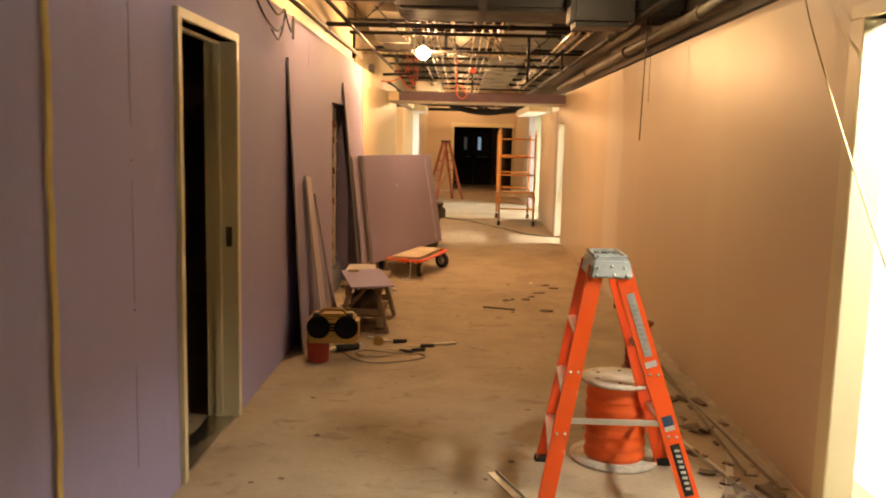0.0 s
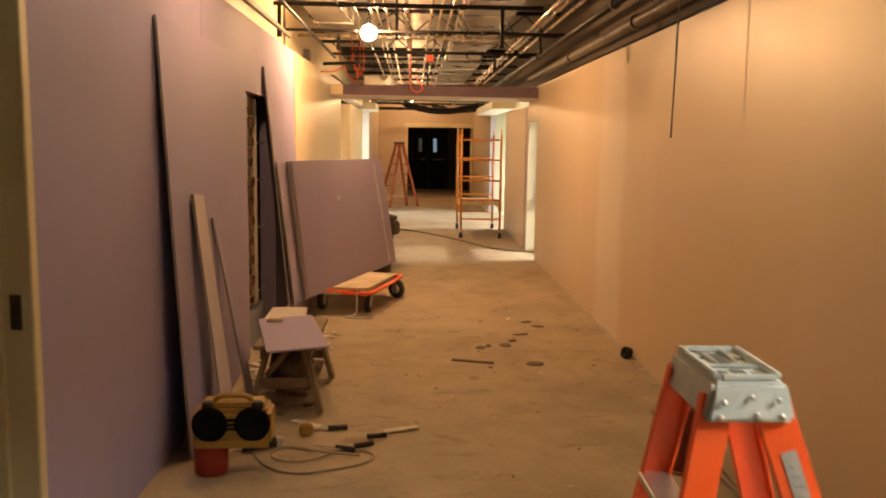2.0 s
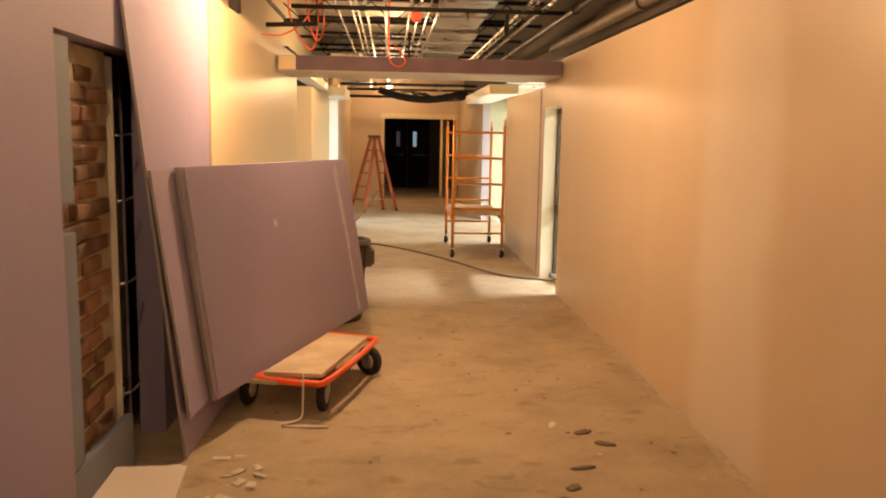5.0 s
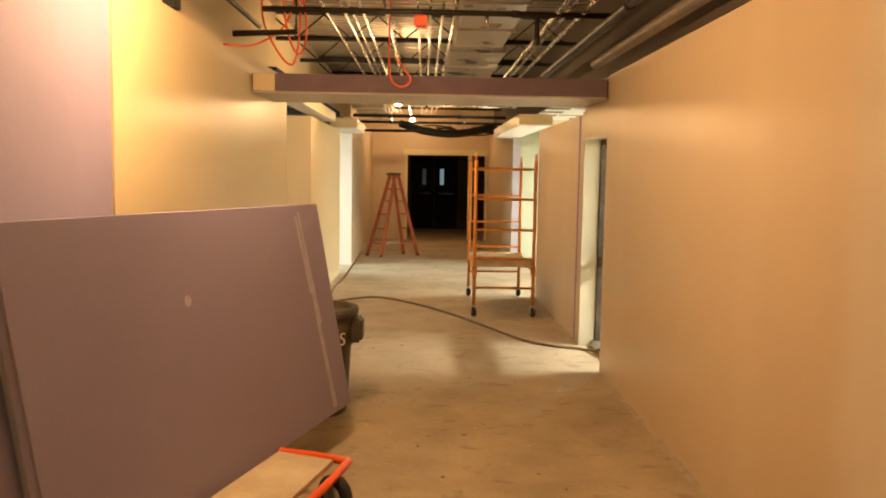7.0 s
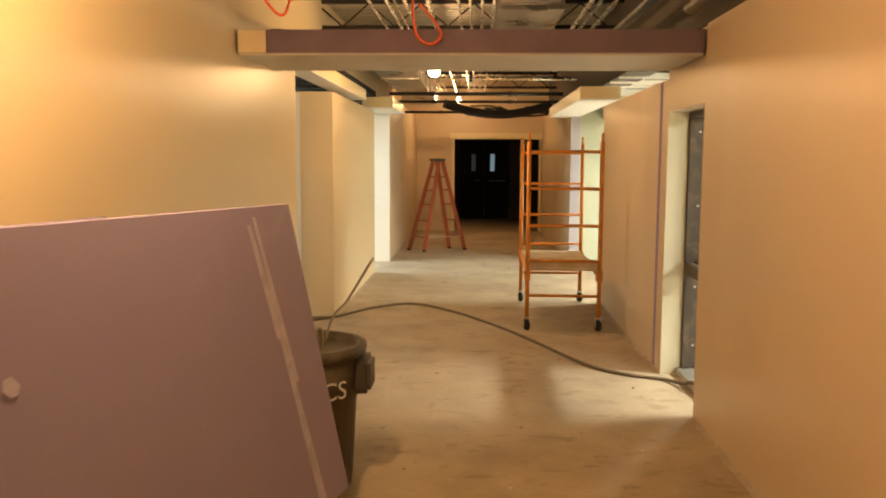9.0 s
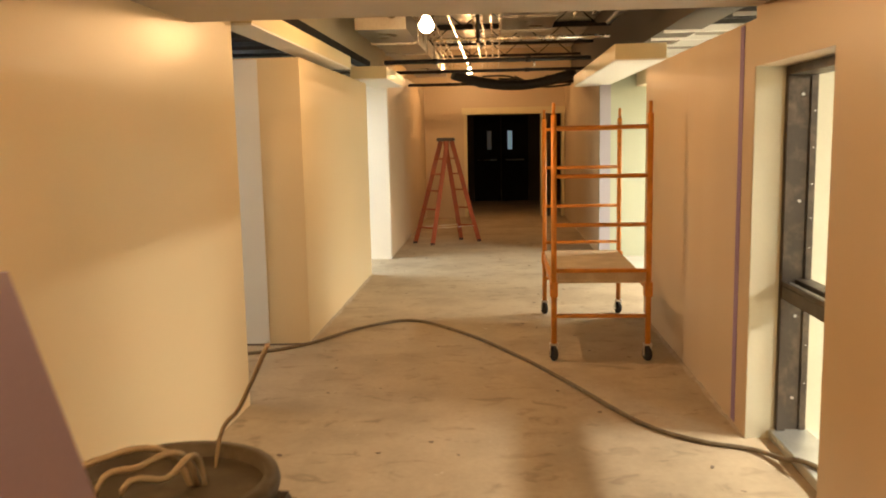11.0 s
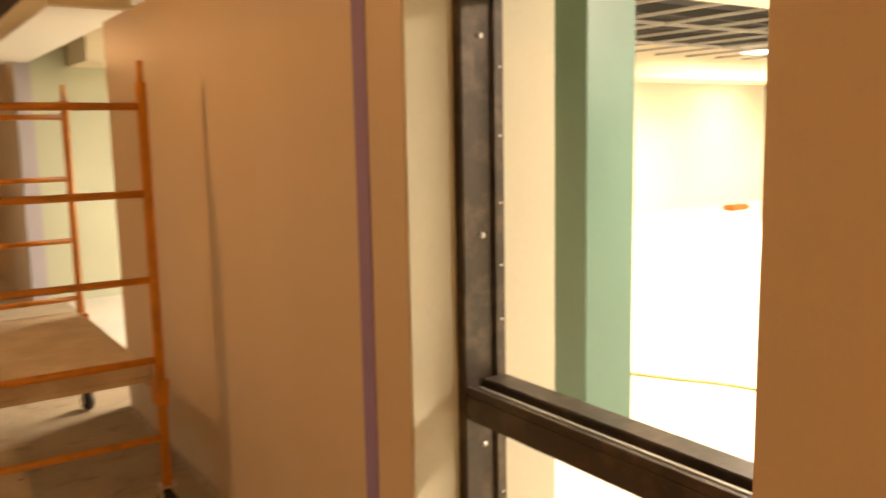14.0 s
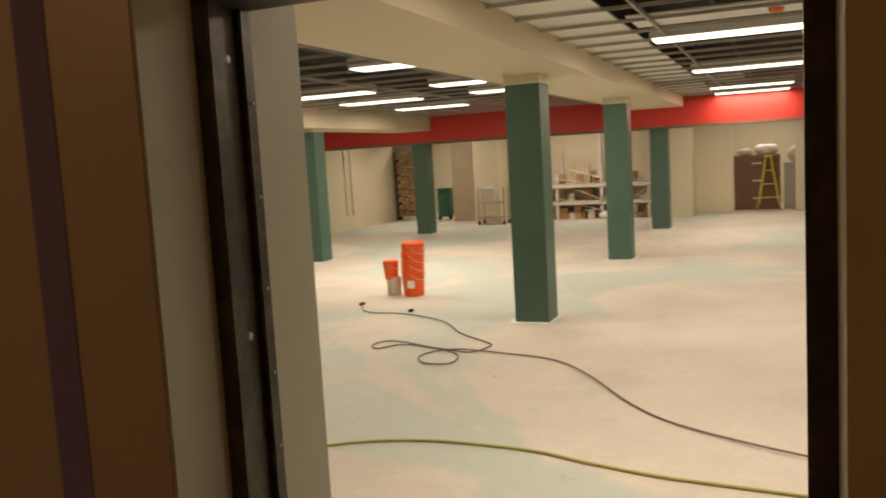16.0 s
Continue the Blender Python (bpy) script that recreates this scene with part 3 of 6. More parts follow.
OFFCUT = mat("pale_offcut_paper", (0.50, 0.44, 0.47), 0.8, var=0.1)
G = "boards leaning on the wall"
leaning_sheet("leaning_board", "tall lavender gypsum board leaning on the wall", (0.125, 5.44, 0.0), (0.018, 5.40, 2.14), (0.03, 7.42, 0.0), (0.016, 7.42, 2.14), 0.013, G)
leaning_sheet("leaning_board", "tall lavender board leaning across the brick opening", (0.20, 8.36, 0.0), (0.02, 8.17, 2.15), (0.24, 9.45, 0.0), (0.02, 9.36, 2.15), 0.013, G)
leaning_sheet("board_offcut", "narrow gypsum offcut leaning on the wall", (0.24, 5.69, 0.0), (0.085, 5.72, 1.30), (0.24, 5.95, 0.0), (0.085, 5.925, 1.28), 0.014, "offcuts leaning on the wall", OFFCUT)
leaning_sheet("board_offcut", "thin lavender offcut leaning on the wall", (0.24, 6.32, 0.0), (0.082, 6.15, 1.14), (0.24, 6.48, 0.0), (0.082, 6.21, 1.12), 0.014, "offcuts leaning on the wall")

# ---- old brick behind the rough opening ----
brick_wall = tagged(part("brick_pier", box(-0.42, -0.094, 7.45, 8.27, 0.0, 1.915), MORTAR), "old exposed red brick pier behind the rough opening", "brick wall", kind="structure")
part("plaster_edge", box(-0.13, -0.07, 8.272, 8.298, 0.0, 1.9, bevel=0.008), PAPER, brick_wall, "chipped pale plaster edge")
tagged(part("metal_stud", box(-0.2, -0.14, 8.6, 8.64, 0.0, 1.92, bevel=0.002), STEEL), "galvanised stud in the rough opening", "stud")
for z in (0.33, 0.86, 1.25, 1.55):
    clip = thing("wall_clip", "small bent metal clip on the brick edge", "clip", (-0.085, 8.352, z), "clips on the brick edge")
    part("plate", box(-0.02, 0.0, -0.02, 0.02, -0.02, 0.03, bevel=0.002), STEEL, clip)
    part("arm", tube([(0, 0, 0), (0.03, 0.05, 0.005), (0.03, 0.17, 0.012)], 0.006), STEEL, clip)
tagged(part("blue_panel", box(-0.055, -0.015, 7.46, 8.25, 0.0, 0.27, bevel=0.003), mat("blue_grey_board", (0.20, 0.23, 0.32), 0.7)), "blue-grey offcut board standing in the opening", "board")
for z0, z1 in ((0.28, 1.19), (1.30, 1.91)):
    tagged(part("blue_panel", box(-0.075, -0.015, 7.445, 7.64, z0, z1, bevel=0.003), bpy.data.materials["blue_grey_board"]), "blue-grey backer strip beside the brick", "board")

# ---- board cart ----
cart = thing("board_cart", "orange tubular board cart with rubber wheels", "cart", (0.0, 0.0, 0.0))
frame_loop = [(0.44, 9.04, 0.20), (0.72, 8.95, 0.20), (0.84, 9.02, 0.20), (1.07, 9.86, 0.20), (1.04, 9.98, 0.20), (0.70, 10.1, 0.20), (0.60, 9.98, 0.20), (0.44, 9.14, 0.20), (0.44, 9.04, 0.20)]
part("frame", tube(curve_pts(frame_loop, 5), 0.019, 10), ORANGE, cart, "scuffed orange tube frame")
bm = box(0.0, 0.22, 0.0, 1.05, 0.0, 0.022, bevel=0.003)
bm.transform(pose(0.34, 9.03, 0.18, 0, 0, -14))
part("tray", bm, PLY, cart, "plywood tray under the boards")
part("deck", prism([(0.47, 9.03), (0.80, 8.98), (1.03, 9.86), (0.76, 9.97)], 0.221, 0.243), PLY, cart, "dusty plywood deck")
for x, y, turn in ((0.80, 9.08, -8), (1.045, 9.80, 52), (0.36, 9.20, -14), (0.62, 9.95, 20)):
    r = 0.097
    w = part("wheel", lathe([(r * 0.55, -0.022), (r * 0.92, -0.022), (r, -0.012), (r, 0.012), (r * 0.92, 0.022), (r * 0.55, 0.022)], 20, pose(x, y, r, 0, 90, turn)), RUBBER, cart, "black rubber wheel")
    part("rim", lathe([(0.008, -0.026), (r * 0.53, -0.024), (r * 0.53, 0.024), (0.008, 0.026)], 14, pose(x, y, r, 0, 90, turn)), ALU, w, "dull metal hub")
    fork = bmesh.new()
    for s in (-1, 1):
        add_box(fork, s * 0.032 - 0.003, s * 0.032 + 0.003, -0.018, 0.018, 0.0, 0.175 - r)
    add_box(fork, -0.036, 0.036, -0.03, 0.03, 0.172 - r, 0.179 - r)
    fork.transform(pose(x, y, r, 0, 0, turn))
    part("fork", fork, STEEL, w)
part("upright", tube([(0.33, 9.08, 0.2), (0.10, 9.12, 0.9)], 0.014), ORANGE, cart)
rope = [(0.70, 8.94, 0.262), (0.70, 8.91, 0.12), (0.69, 8.88, 0.02), (0.60, 8.80, 0.008), (0.85, 8.78, 0.008)]
tagged(part("tie_rope", tube(curve_pts(rope, 5), 0.007, 6), PAPER), "pale frayed rope hanging off the cart", "rope")

# boards on the cart, on edge and leaning on the wall
G = "boards stacked on the cart"
tl, tr, br, bl = Vector((0.179, 8.525, 1.405)), Vector((0.845, 10.665, 1.393)), Vector((1.014, 10.954, 0.207)), Vector((0.300, 8.66, 0.205))
for k, (back, slide, label) in enumerate(((0.0, 0.0, "lavender gypsum board with a scraped edge on the cart"), (0.016, 0.02, "lavender gypsum board stacked on the cart"),
                                          (0.032, -0.01, "lavender gypsum board stacked on the cart"))):
    o = Vector((-back, -slide * 0.9 - back * 0.8, 0.0))
    leaning_sheet("stacked_board", label, bl + o, tl + o, br + o, tr + o, 0.013, G)
leaning_sheet("stacked_board", "lavender gypsum board standing loose behind the stack", (0.222, 8.36, 0.205), (0.105, 8.22, 1.40), (0.446, 10.6, 0.205), (0.28, 10.42, 1.36), 0.013, G)
SCRAPE = mat("scraped_paper", (0.50, 0.47, 0.60), 0.85, var=0.25, scale=14)
scrape = bmesh.new()
u, v = (tr - tl), (bl - tl)
n = (br - bl).cross(tl - bl).normalized()
n = -n if n.x < 0 else n
for a0, a1, b0, b1 in ((0.866, 0.880, 0.05, 0.40), (0.886, 0.902, 0.36, 0.97), (0.884, 0.896, 0.03, 0.55)):
    scrape.faces.new([scrape.verts.new((tl.lerp(tr, p)).lerp(bl.lerp(br, p), q) + n * 0.0025) for p, q in ((a0, b0), (a1 - 0.004, b0), (a1 + 0.020, b1), (a0 + 0.014, b1))])
scrape.faces.new([scrape.verts.new(tl.lerp(tr, 0.40 + 0.011 * math.cos(k)).lerp(bl.lerp(br, 0.40 + 0.011 * math.cos(k)), 0.30 + 0.022 * math.sin(k)) + n * 0.0025) for k in range(6)])
tagged(part("scrape_mark", scrape, SCRAPE), "pale scraped streak down the front board", "scrape mark", kind="structure")

# ---- rubbish bin with cable ends ----
bin_t = thing("rubbish_bin", "battered dark brown plastic bin stencilled with letters", "bin", (0.725, 11.50, 0.0))
part("body", lathe([(0.20, 0.0), (0.215, 0.01), (0.222, 0.25), (0.232, 0.45), (0.258, 0.455), (0.268, 0.66), (0.255, 0.66), (0.22, 0.05), (0.0, 0.045)], 28), BIN, bin_t)
part("rim", lathe([(0.255, 0.64), (0.285, 0.645), (0.292, 0.675), (0.285, 0.695), (0.25, 0.695), (0.25, 0.66)], 28), BIN, bin_t, "rolled scuffed rim")
for a in (0, 180):
    bm = box(-0.03, 0.055, -0.10, 0.10, 0.0, 0.16, bevel=0.02)
    bm.transform(pose(0, 0, 0, 0, 0, a) @ pose(0.265, 0, 0.47))
    part("handle", bm, BIN, bin_t, "moulded side handle")
letters = bpy.data.curves.new("stencil", "FONT")
letters.body, letters.size, letters.extrude = "CS", 0.12, 0.001
tmp = bpy.data.objects.new("stencil_src", letters)
scene.collection.objects.link(tmp)
me = bpy.data.meshes.new_from_object(tmp.evaluated_get(bpy.context.evaluated_depsgraph_get()))
bpy.data.objects.remove(tmp)
for vtx in me.vertices:
    ang = -1.12 + vtx.co.x / 0.262
    h = 0.47 + vtx.co.y
    r = 0.2600 + 0.049 * (h - 0.455) + vtx.co.z
    vtx.co = (r * math.cos(ang), r * math.sin(ang), h)
me.materials.append(WHITE)
st = new("stencil", me)
st.parent = bin_t
tagged(st, "white stencilled letters CS")
CABLE = mat("grey_cable", (0.33, 0.28, 0.19), 0.6, var=0.2)
DIRTY_CABLE = mat("dirty_cable", (0.15, 0.115, 0.07), 0.7, var=0.3, scale=14)
tagged(part("stiff_cable", tube(curve_pts([(0.72, 11.72, 0.06), (0.80, 11.66, 0.70), (0.93, 11.50, 0.90), (1.079, 11.257, 1.125)], 6), 0.006, 8), CABLE), "stiff grey cable end sticking out of the bin", "cable")
for k in range(3):
    pts = [(0.60 + 0.05 * k, 11.35, 0.05), (0.55 + 0.06 * k, 11.32, 0.70), (0.62 + 0.07 * k, 11.40, 0.80 - 0.03 * k), (0.74 + 0.03 * k, 11.52, 0.74), (0.80, 11.6, 0.4)]
    tagged(part("cable_loop", tube(curve_pts(pts, 6), 0.009, 8), CABLE), "looped grey cable in the bin", "cable", "cable loops in the bin")

# extension cord across the floor
cord = [(-1.3, 15.0, 0.013), (-0.3, 15.36, 0.013), (0.12, 15.66, 0.013), (0.45, 16.2, 0.013), (0.86, 16.48, 0.013), (1.34, 15.98, 0.013), (1.74, 15.3, 0.013), (2.05, 14.64, 0.013), (2.37, 13.9, 0.013),
        (2.62, 13.62, 0.013), (2.86, 13.50, 0.013), (2.96, 13.33, 0.03), (3.02, 13.2, 0.064), (3.3, 12.9, 0.02), (4.2, 12.4, 0.013)]
tagged(part("extension_lead", tube(curve_pts(cord, 8), 0.013, 8), DIRTY_CABLE), "long dirty extension cord snaking over the concrete", "cord")
tagged(part("extension_lead", tube(curve_pts([(-0.9, 15.70, 0.008), (-0.3, 15.66, 0.008), (0.1, 15.69, 0.008)], 5), 0.007, 6), DIRTY_CABLE), "thin cord lying along the wall foot", "cord")


# ---- ladders ----
def bar(p, q, w, d, side=(0, 1, 0)):
    """A straight bar of section w x d from p to q."""
    p, q = Vector(p), Vector(q)
    z = (q - p).normalized()
    s = Vector(side)
    s = (s - z * s.dot(z)).normalized()
    x = s.cross(z)
    bm = bmesh.new()
    lo, hi = [], []
    for a, b in ((-1, -1), (1, -1), (1, 1), (-1, 1)):
        o = x * (a * w / 2) + s * (b * d / 2)
        lo.append(bm.verts.new(p + o))
        hi.append(bm.verts.new(q + o))
    bm.faces.new(lo[::-1])
    bm.faces.new(hi)
    for k in range(4):
        bm.faces.new((lo[k], lo[(k + 1) % 4], hi[(k + 1) % 4], hi[k]))
    bmesh.ops.bevel(bm, geom=bm.edges[:], offset=min(w, d) * 0.12, segments=1, affect="EDGES")
    return bm


def c_rail(p, q, w, d, flange, side):
    """A channel-section rail."""
    p, q = Vector(p), Vector(q)
    z = (q - p).normalized()
    s = Vector(side)
    s = (s - z * s.dot(z)).normalized()
    x = s.cross(z)
    prof = [(-w / 2, 0), (w / 2, 0), (w / 2, flange), (w / 2 - d, flange), (w / 2 - d, d), (-w / 2 + d, d), (-w / 2 + d, flange), (-w / 2, flange)]
    bm = bmesh.new()
    lo = [bm.verts.new(p + x * a + s * b) for a, b in prof]
    hi = [bm.verts.new(q + x * a + s * b) for a, b in prof]
    n = len(prof)
    for k in range(n):
        bm.faces.new((lo[k], lo[(k + 1) % n], hi[(k + 1) % n], hi[k]))
    for ring in (lo, hi):
        bm.faces.new((ring[0], ring[1], ring[4], ring[5]))
        bm.faces.new((ring[1], ring[2], ring[3], ring[4]))
        bm.faces.new((ring[0], ring[5], ring[6], ring[7]))
    return bm


ladder = thing("step_ladder", "orange fibreglass step ladder with a grey cap", "ladder", (0, 0, 0))
NEAR, FAR, CAPZ = 2.95, 3.52, 1.01
CX = 1.912
tops = {(-1, -1): (CX - 0.060, 3.115), (1, -1): (CX + 0.050, 3.115), (-1, 1): (CX - 0.060, 3.36), (1, 1): (CX + 0.050, 3.36)}
feet = {(-1, -1): (1.648, NEAR), (1, -1): (2.296, NEAR), (-1, 1): (1.695, FAR), (1, 1): (2.296, FAR)}
for k in tops:
    sy = (0, -k[1], 0)
    r = part("rail", c_rail((*feet[k], 0.02), (*tops[k], CAPZ + 0.05), 0.070 if k[0] < 0 else 0.078, 0.005, 0.026, sy), ORANGE, ladder)
    part("foot", box(feet[k][0] - 0.045, feet[k][0] + 0.045, feet[k][1] - 0.022, feet[k][1] + 0.022, 0.0, 0.035, bevel=0.006), RUBBER, r, "black rubber foot")


def on_rail(k, f, off=0.0):
    a, b = Vector((*feet[k], 0.02)), Vector((*tops[k], CAPZ + 0.05))
    return a + (b - a) * f + Vector((0, off, 0))


for f in (0.22, 0.47, 0.72):
    part("step", bar(on_rail((-1, -1), f, 0.004), on_rail((-1, 1), f, -0.004), 0.075, 0.022, (0, 0, 1)), ALU, ladder, "ribbed aluminium step")
    part("knee_brace", bar(on_rail((-1, -1), f - 0.10, 0.010), on_rail((-1, -1), f, 0.12), 0.022, 0.004, (1, 0, 0)), ALU, ladder)
for f in (0.30, 0.62):
    part("rear_brace", bar(on_rail((1, -1), f, 0.004), on_rail((1, 1), f, -0.004), 0.03, 0.018, (0, 0, 1)), ALU, ladder)
    part("knee_brace", bar(on_rail((1, -1), f + 0.12, 0.010), on_rail((1, -1), f, 0.12), 0.022, 0.004, (1, 0, 0)), ALU, ladder)
for s in (-1,):
    part("spreader", bar(on_rail((-1, s), 0.350, -s * 0.012), on_rail((1, s), 0.350, -s * 0.012), 0.026, 0.004, (0, 1, 0)), ALU, ladder, "flat aluminium spreader")
CY0, CY1 = 3.085, 3.385
cap = box(CX - 0.098, CX + 0.098, CY0, CY1, CAPZ, CAPZ + 0.085)
for v in cap.verts:
    if v.co.z > CAPZ + 0.05:
        v.co.x = CX + (v.co.x - CX) * 0.80
        v.co.y = 3.235 + (v.co.y - 3.235) * 0.92
bmesh.ops.bevel(cap, geom=cap.edges[:], offset=0.010, segments=2, affect="EDGES")
cap_p = part("cap", cap, GREYCAP, ladder, "grey moulded cap with dried compound")
# dark colour for the shade inside holes and slots, laid flat on the cap
CAP_SHADE = mat("cap_recess_shade", (0.10, 0.11, 0.10), 0.8, var=0.2)
for x0, x1, y0, y1, h in ((-0.074, -0.060, 3.12, 3.36, 0.014), (0.060, 0.074, 3.12, 3.36, 0.014), (-0.058, 0.058, 3.105, 3.122, 0.012), (-0.058, 0.058, 3.352, 3.366, 0.012),
                          (-0.058, 0.058, 3.205, 3.217, 0.008), (-0.030, -0.020, 3.219, 3.350, 0.008), (0.018, 0.028, 3.219, 3.350, 0.008)):
    part("tray_ridge", box(CX + x0, CX + x1, y0, y1, CAPZ + 0.0855, CAPZ + 0.0855 + h, bevel=0.003), GREYCAP, cap_p)
for dx, y, r in ((-0.040, 3.165, 0.016), (0.036, 3.160, 0.012), (-0.044, 3.290, 0.010), (0.043, 3.285, 0.014)):
    part("tool_hole", lathe([(r, 0.0), (r, 0.002), (r * 0.6, 0.0022)], 14, pose(CX + dx, y, CAPZ + 0.0852)), CAP_SHADE, cap_p, "flat dark disc painted as the shade of a tool hole")
for x0, x1, y0, y1 in ((-0.012, 0.012, 3.24, 3.33), (-0.014, 0.016, 3.14, 3.19)):
    part("tool_slot", box(CX + x0, CX + x1, y0, y1, CAPZ + 0.0852, CAPZ + 0.0868), CAP_SHADE, cap_p, "flat dark patch painted as the shade of a tool slot")
for dx, dz in ((-0.060, 0.045), (0.0, 0.055), (0.055, 0.050), (0.012, 0.018), (0.065, 0.015), (-0.065, 0.012)):
    part("rivet", lathe([(0.007, 0), (0.007, 0.003), (0.002, 0.006)], 8, pose(CX + dx, CY0 + 0.001 + max(0.0, dz - 0.05) * 0.3, CAPZ + dz, 90)), ALU, cap_p)


def decal(k, f0, f1, w, mt, label, shift=0.0):
    a, b = on_rail(k, f0), on_rail(k, f1)
    z = (b - a).normalized()
    x = Vector((z.z, 0, -z.x)).normalized()
    y = x.cross(z)
    bm = bmesh.new()
    out = y * (-0.002 if y.y > 0 else 0.002)
    bm.faces.new([bm.verts.new(p + x * (s * w / 2 + shift) + out) for p, s in ((a, -1), (a, 1), (b, 1), (b, -1))])
    bmesh.ops.solidify(bm, geom=bm.faces[:], thickness=0.0006)
    return part("label", bm, mt, ladder, label)


LABEL = mat("printed_label", (0.62, 0.62, 0.56), 0.5, var=0.12, scale=60, fine=300)
DECAL_DARK = mat("dark_decal", (0.03, 0.03, 0.03), 0.4)
BLUE = mat("blue_decal", (0.08, 0.14, 0.24), 0.5)
decal((1, -1), 0.63, 0.89, 0.034, LABEL, "pale printed safety label")
decal((1, -1), 0.585, 0.61, 0.052, WHITE, "white label strip")
decal((1, -1), 0.345, 0.385, 0.045, BLUE, "blue and white label")
decal((1, -1), 0.325, 0.344, 0.045, WHITE, "white label foot")
decal((1, -1), 0.06, 0.27, 0.040, DECAL_DARK, "dark oval brand plate")
lab = bmesh.new()
for k in range(12):
    f = 0.64 + k * 0.02
    p = on_rail((1, -1), f) + Vector((0, -0.0045, 0))
    add_box(lab, p.x - 0.012, p.x + 0.012 - 0.006 * (k % 3), p.y, p.y + 0.0006, p.z, p.z + 0.003)
part("print_lines", lab, mat("grey_print", (0.36, 0.36, 0.34), 0.6), ladder, "fine grey print lines")
for k in range(8):
    p = on_rail((1, -1), 0.085 + k * 0.022) + Vector((0, -0.0045, 0))
    part("plate_letter", box(p.x - 0.011, p.x + 0.011, p.y, p.y + 0.0008, p.z, p.z + 0.012), LABEL, ladder)
for f in (0.30, 0.555):
    for s in (-0.018, 0.018):
        for kk in ((1, -1), (-1, -1)):
            p = on_rail(kk, f)
            part("rivet", lathe([(0.007, 0), (0.007, 0.003), (0.003, 0.005)], 8, pose(p.x + s, p.y - 0.001, p.z, 90)), ALU, ladder)

# far ladder, seen at an angle
fl = thing("step_ladder", "tall worn orange step ladder with its legs spread", "ladder", (0.845, 21.95, 0))
FT = 1.52
REDWOOD = mat("worn_red_orange", (0.31, 0.06, 0.018), 0.55, var=0.2, scale=9, stain=(0.2, 0.07, 0.03), stain_amount=0.4, stain_scale=10)
A, B, C, D = (-0.48, -0.07, 0), (-0.20, -0.32, 0), (0.20, 0.30, 0), (0.48, 0.09, 0)
tA, tB, tC, tD = (-0.07, -0.03, FT), (0.03, -0.10, FT), (-0.01, 0.06, FT), (0.09, -0.01, FT)
for p, q in ((A, tA), (B, tB), (C, tC), (D, tD)):
    r = part("rail", bar(p, q, 0.065, 0.04), REDWOOD, fl)
    part("foot", box(p[0] - 0.03, p[0] + 0.03, p[1] - 0.03, p[1] + 0.03, 0, 0.03), RUBBER, r)
lerp = lambda p, q, f: tuple(Vector(p) + (Vector(q) - Vector(p)) * f)
for f in (0.16, 0.34, 0.52, 0.68, 0.83):
    part("step", bar(lerp(A, tA, f), lerp(B, tB, f), 0.07, 0.02, (0, 0, 1)), REDWOOD, fl)
    part("rear_brace", bar(lerp(C, tC, f), lerp(D, tD, f), 0.03, 0.02, (0, 0, 1)), REDWOOD, fl)
for p, tp, q, tq in ((A, tA, C, tC), (B, tB, D, tD)):
    part("spreader", bar(lerp(p, tp, 0.16), lerp(q, tq, 0.16), 0.02, 0.006, (0, 0, 1)), ALU, fl)
part("cap", box(-0.13, 0.14, -0.15, 0.10, FT, FT + 0.05, bevel=0.012), BRONZE, fl, "dark moulded cap")

# ---- rolling scaffold ----
sc = thing("rolling_scaffold", "orange steel rolling scaffold with a low plywood deck", "scaffold", (0, 0, 0))
SX = ((1.995, 15.20), (2.645, 15.19), (2.018, 16.76), (2.668, 16.78))
for x, y in SX:
    leg = part("leg", tube([(x, y, 0.12), (x, y, 1.72)], 0.02, 10), SCAFFOLD, sc)
    part("pin", tube([(x, y, 1.72), (x, y, 1.80)], 0.012, 8), SCAFFOLD, leg)
    wheel = part("caster", lathe([(0.02, -0.016), (0.045, -0.016), (0.052, -0.008), (0.052, 0.008), (0.045, 0.016), (0.02, 0.016)], 16, pose(x, y + 0.015, 0.052, 0, 90, 20)), RUBBER, sc, "small black caster wheel")
    fk = bmesh.new()
    add_box(fk, x - 0.028, x - 0.022, y - 0.01, y + 0.03, 0.04, 0.12)
    add_box(fk, x + 0.022, x + 0.028, y - 0.01, y + 0.03, 0.04, 0.12)
    add_box(fk, x - 0.03, x + 0.03, y - 0.025, y + 0.03, 0.118, 0.128)
    part("fork", fk, STEEL, wheel)
for a, b in ((0, 1), (2, 3)):
    for z in (0.325, 0.645, 0.965, 1.30, 1.63):
        part("rung", tube([(*SX[a], z), (*SX[b], z)], 0.0145, 8), SCAFFOLD, sc)
for a, b in ((0, 2), (1, 3)):
    part("side_rail", bar((*SX[a], 0.525), (*SX[b], 0.525), 0.03, 0.05, (0, 0, 1)), SCAFFOLD, sc)
    part("bracket", box(SX[a][0] - 0.027, SX[a][0] + 0.027, SX[a][1] - 0.02, SX[a][1] + 0.06, 0.46, 0.565, bevel=0.004), SCAFFOLD, sc)
    part("bracket", box(SX[b][0] - 0.027, SX[b][0] + 0.027, SX[b][1] - 0.06, SX[b][1] + 0.02, 0.46, 0.565, bevel=0.004), SCAFFOLD, sc)
part("deck", box(2.015, 2.65, 15.215, 16.76, 0.553, 0.575, bevel=0.003), PLY, sc, "dusty plywood deck")
part("toe_board", box(2.02, 2.63, 15.222, 15.236, 0.576, 0.63, bevel=0.002), PLY, sc, "plywood toe board")

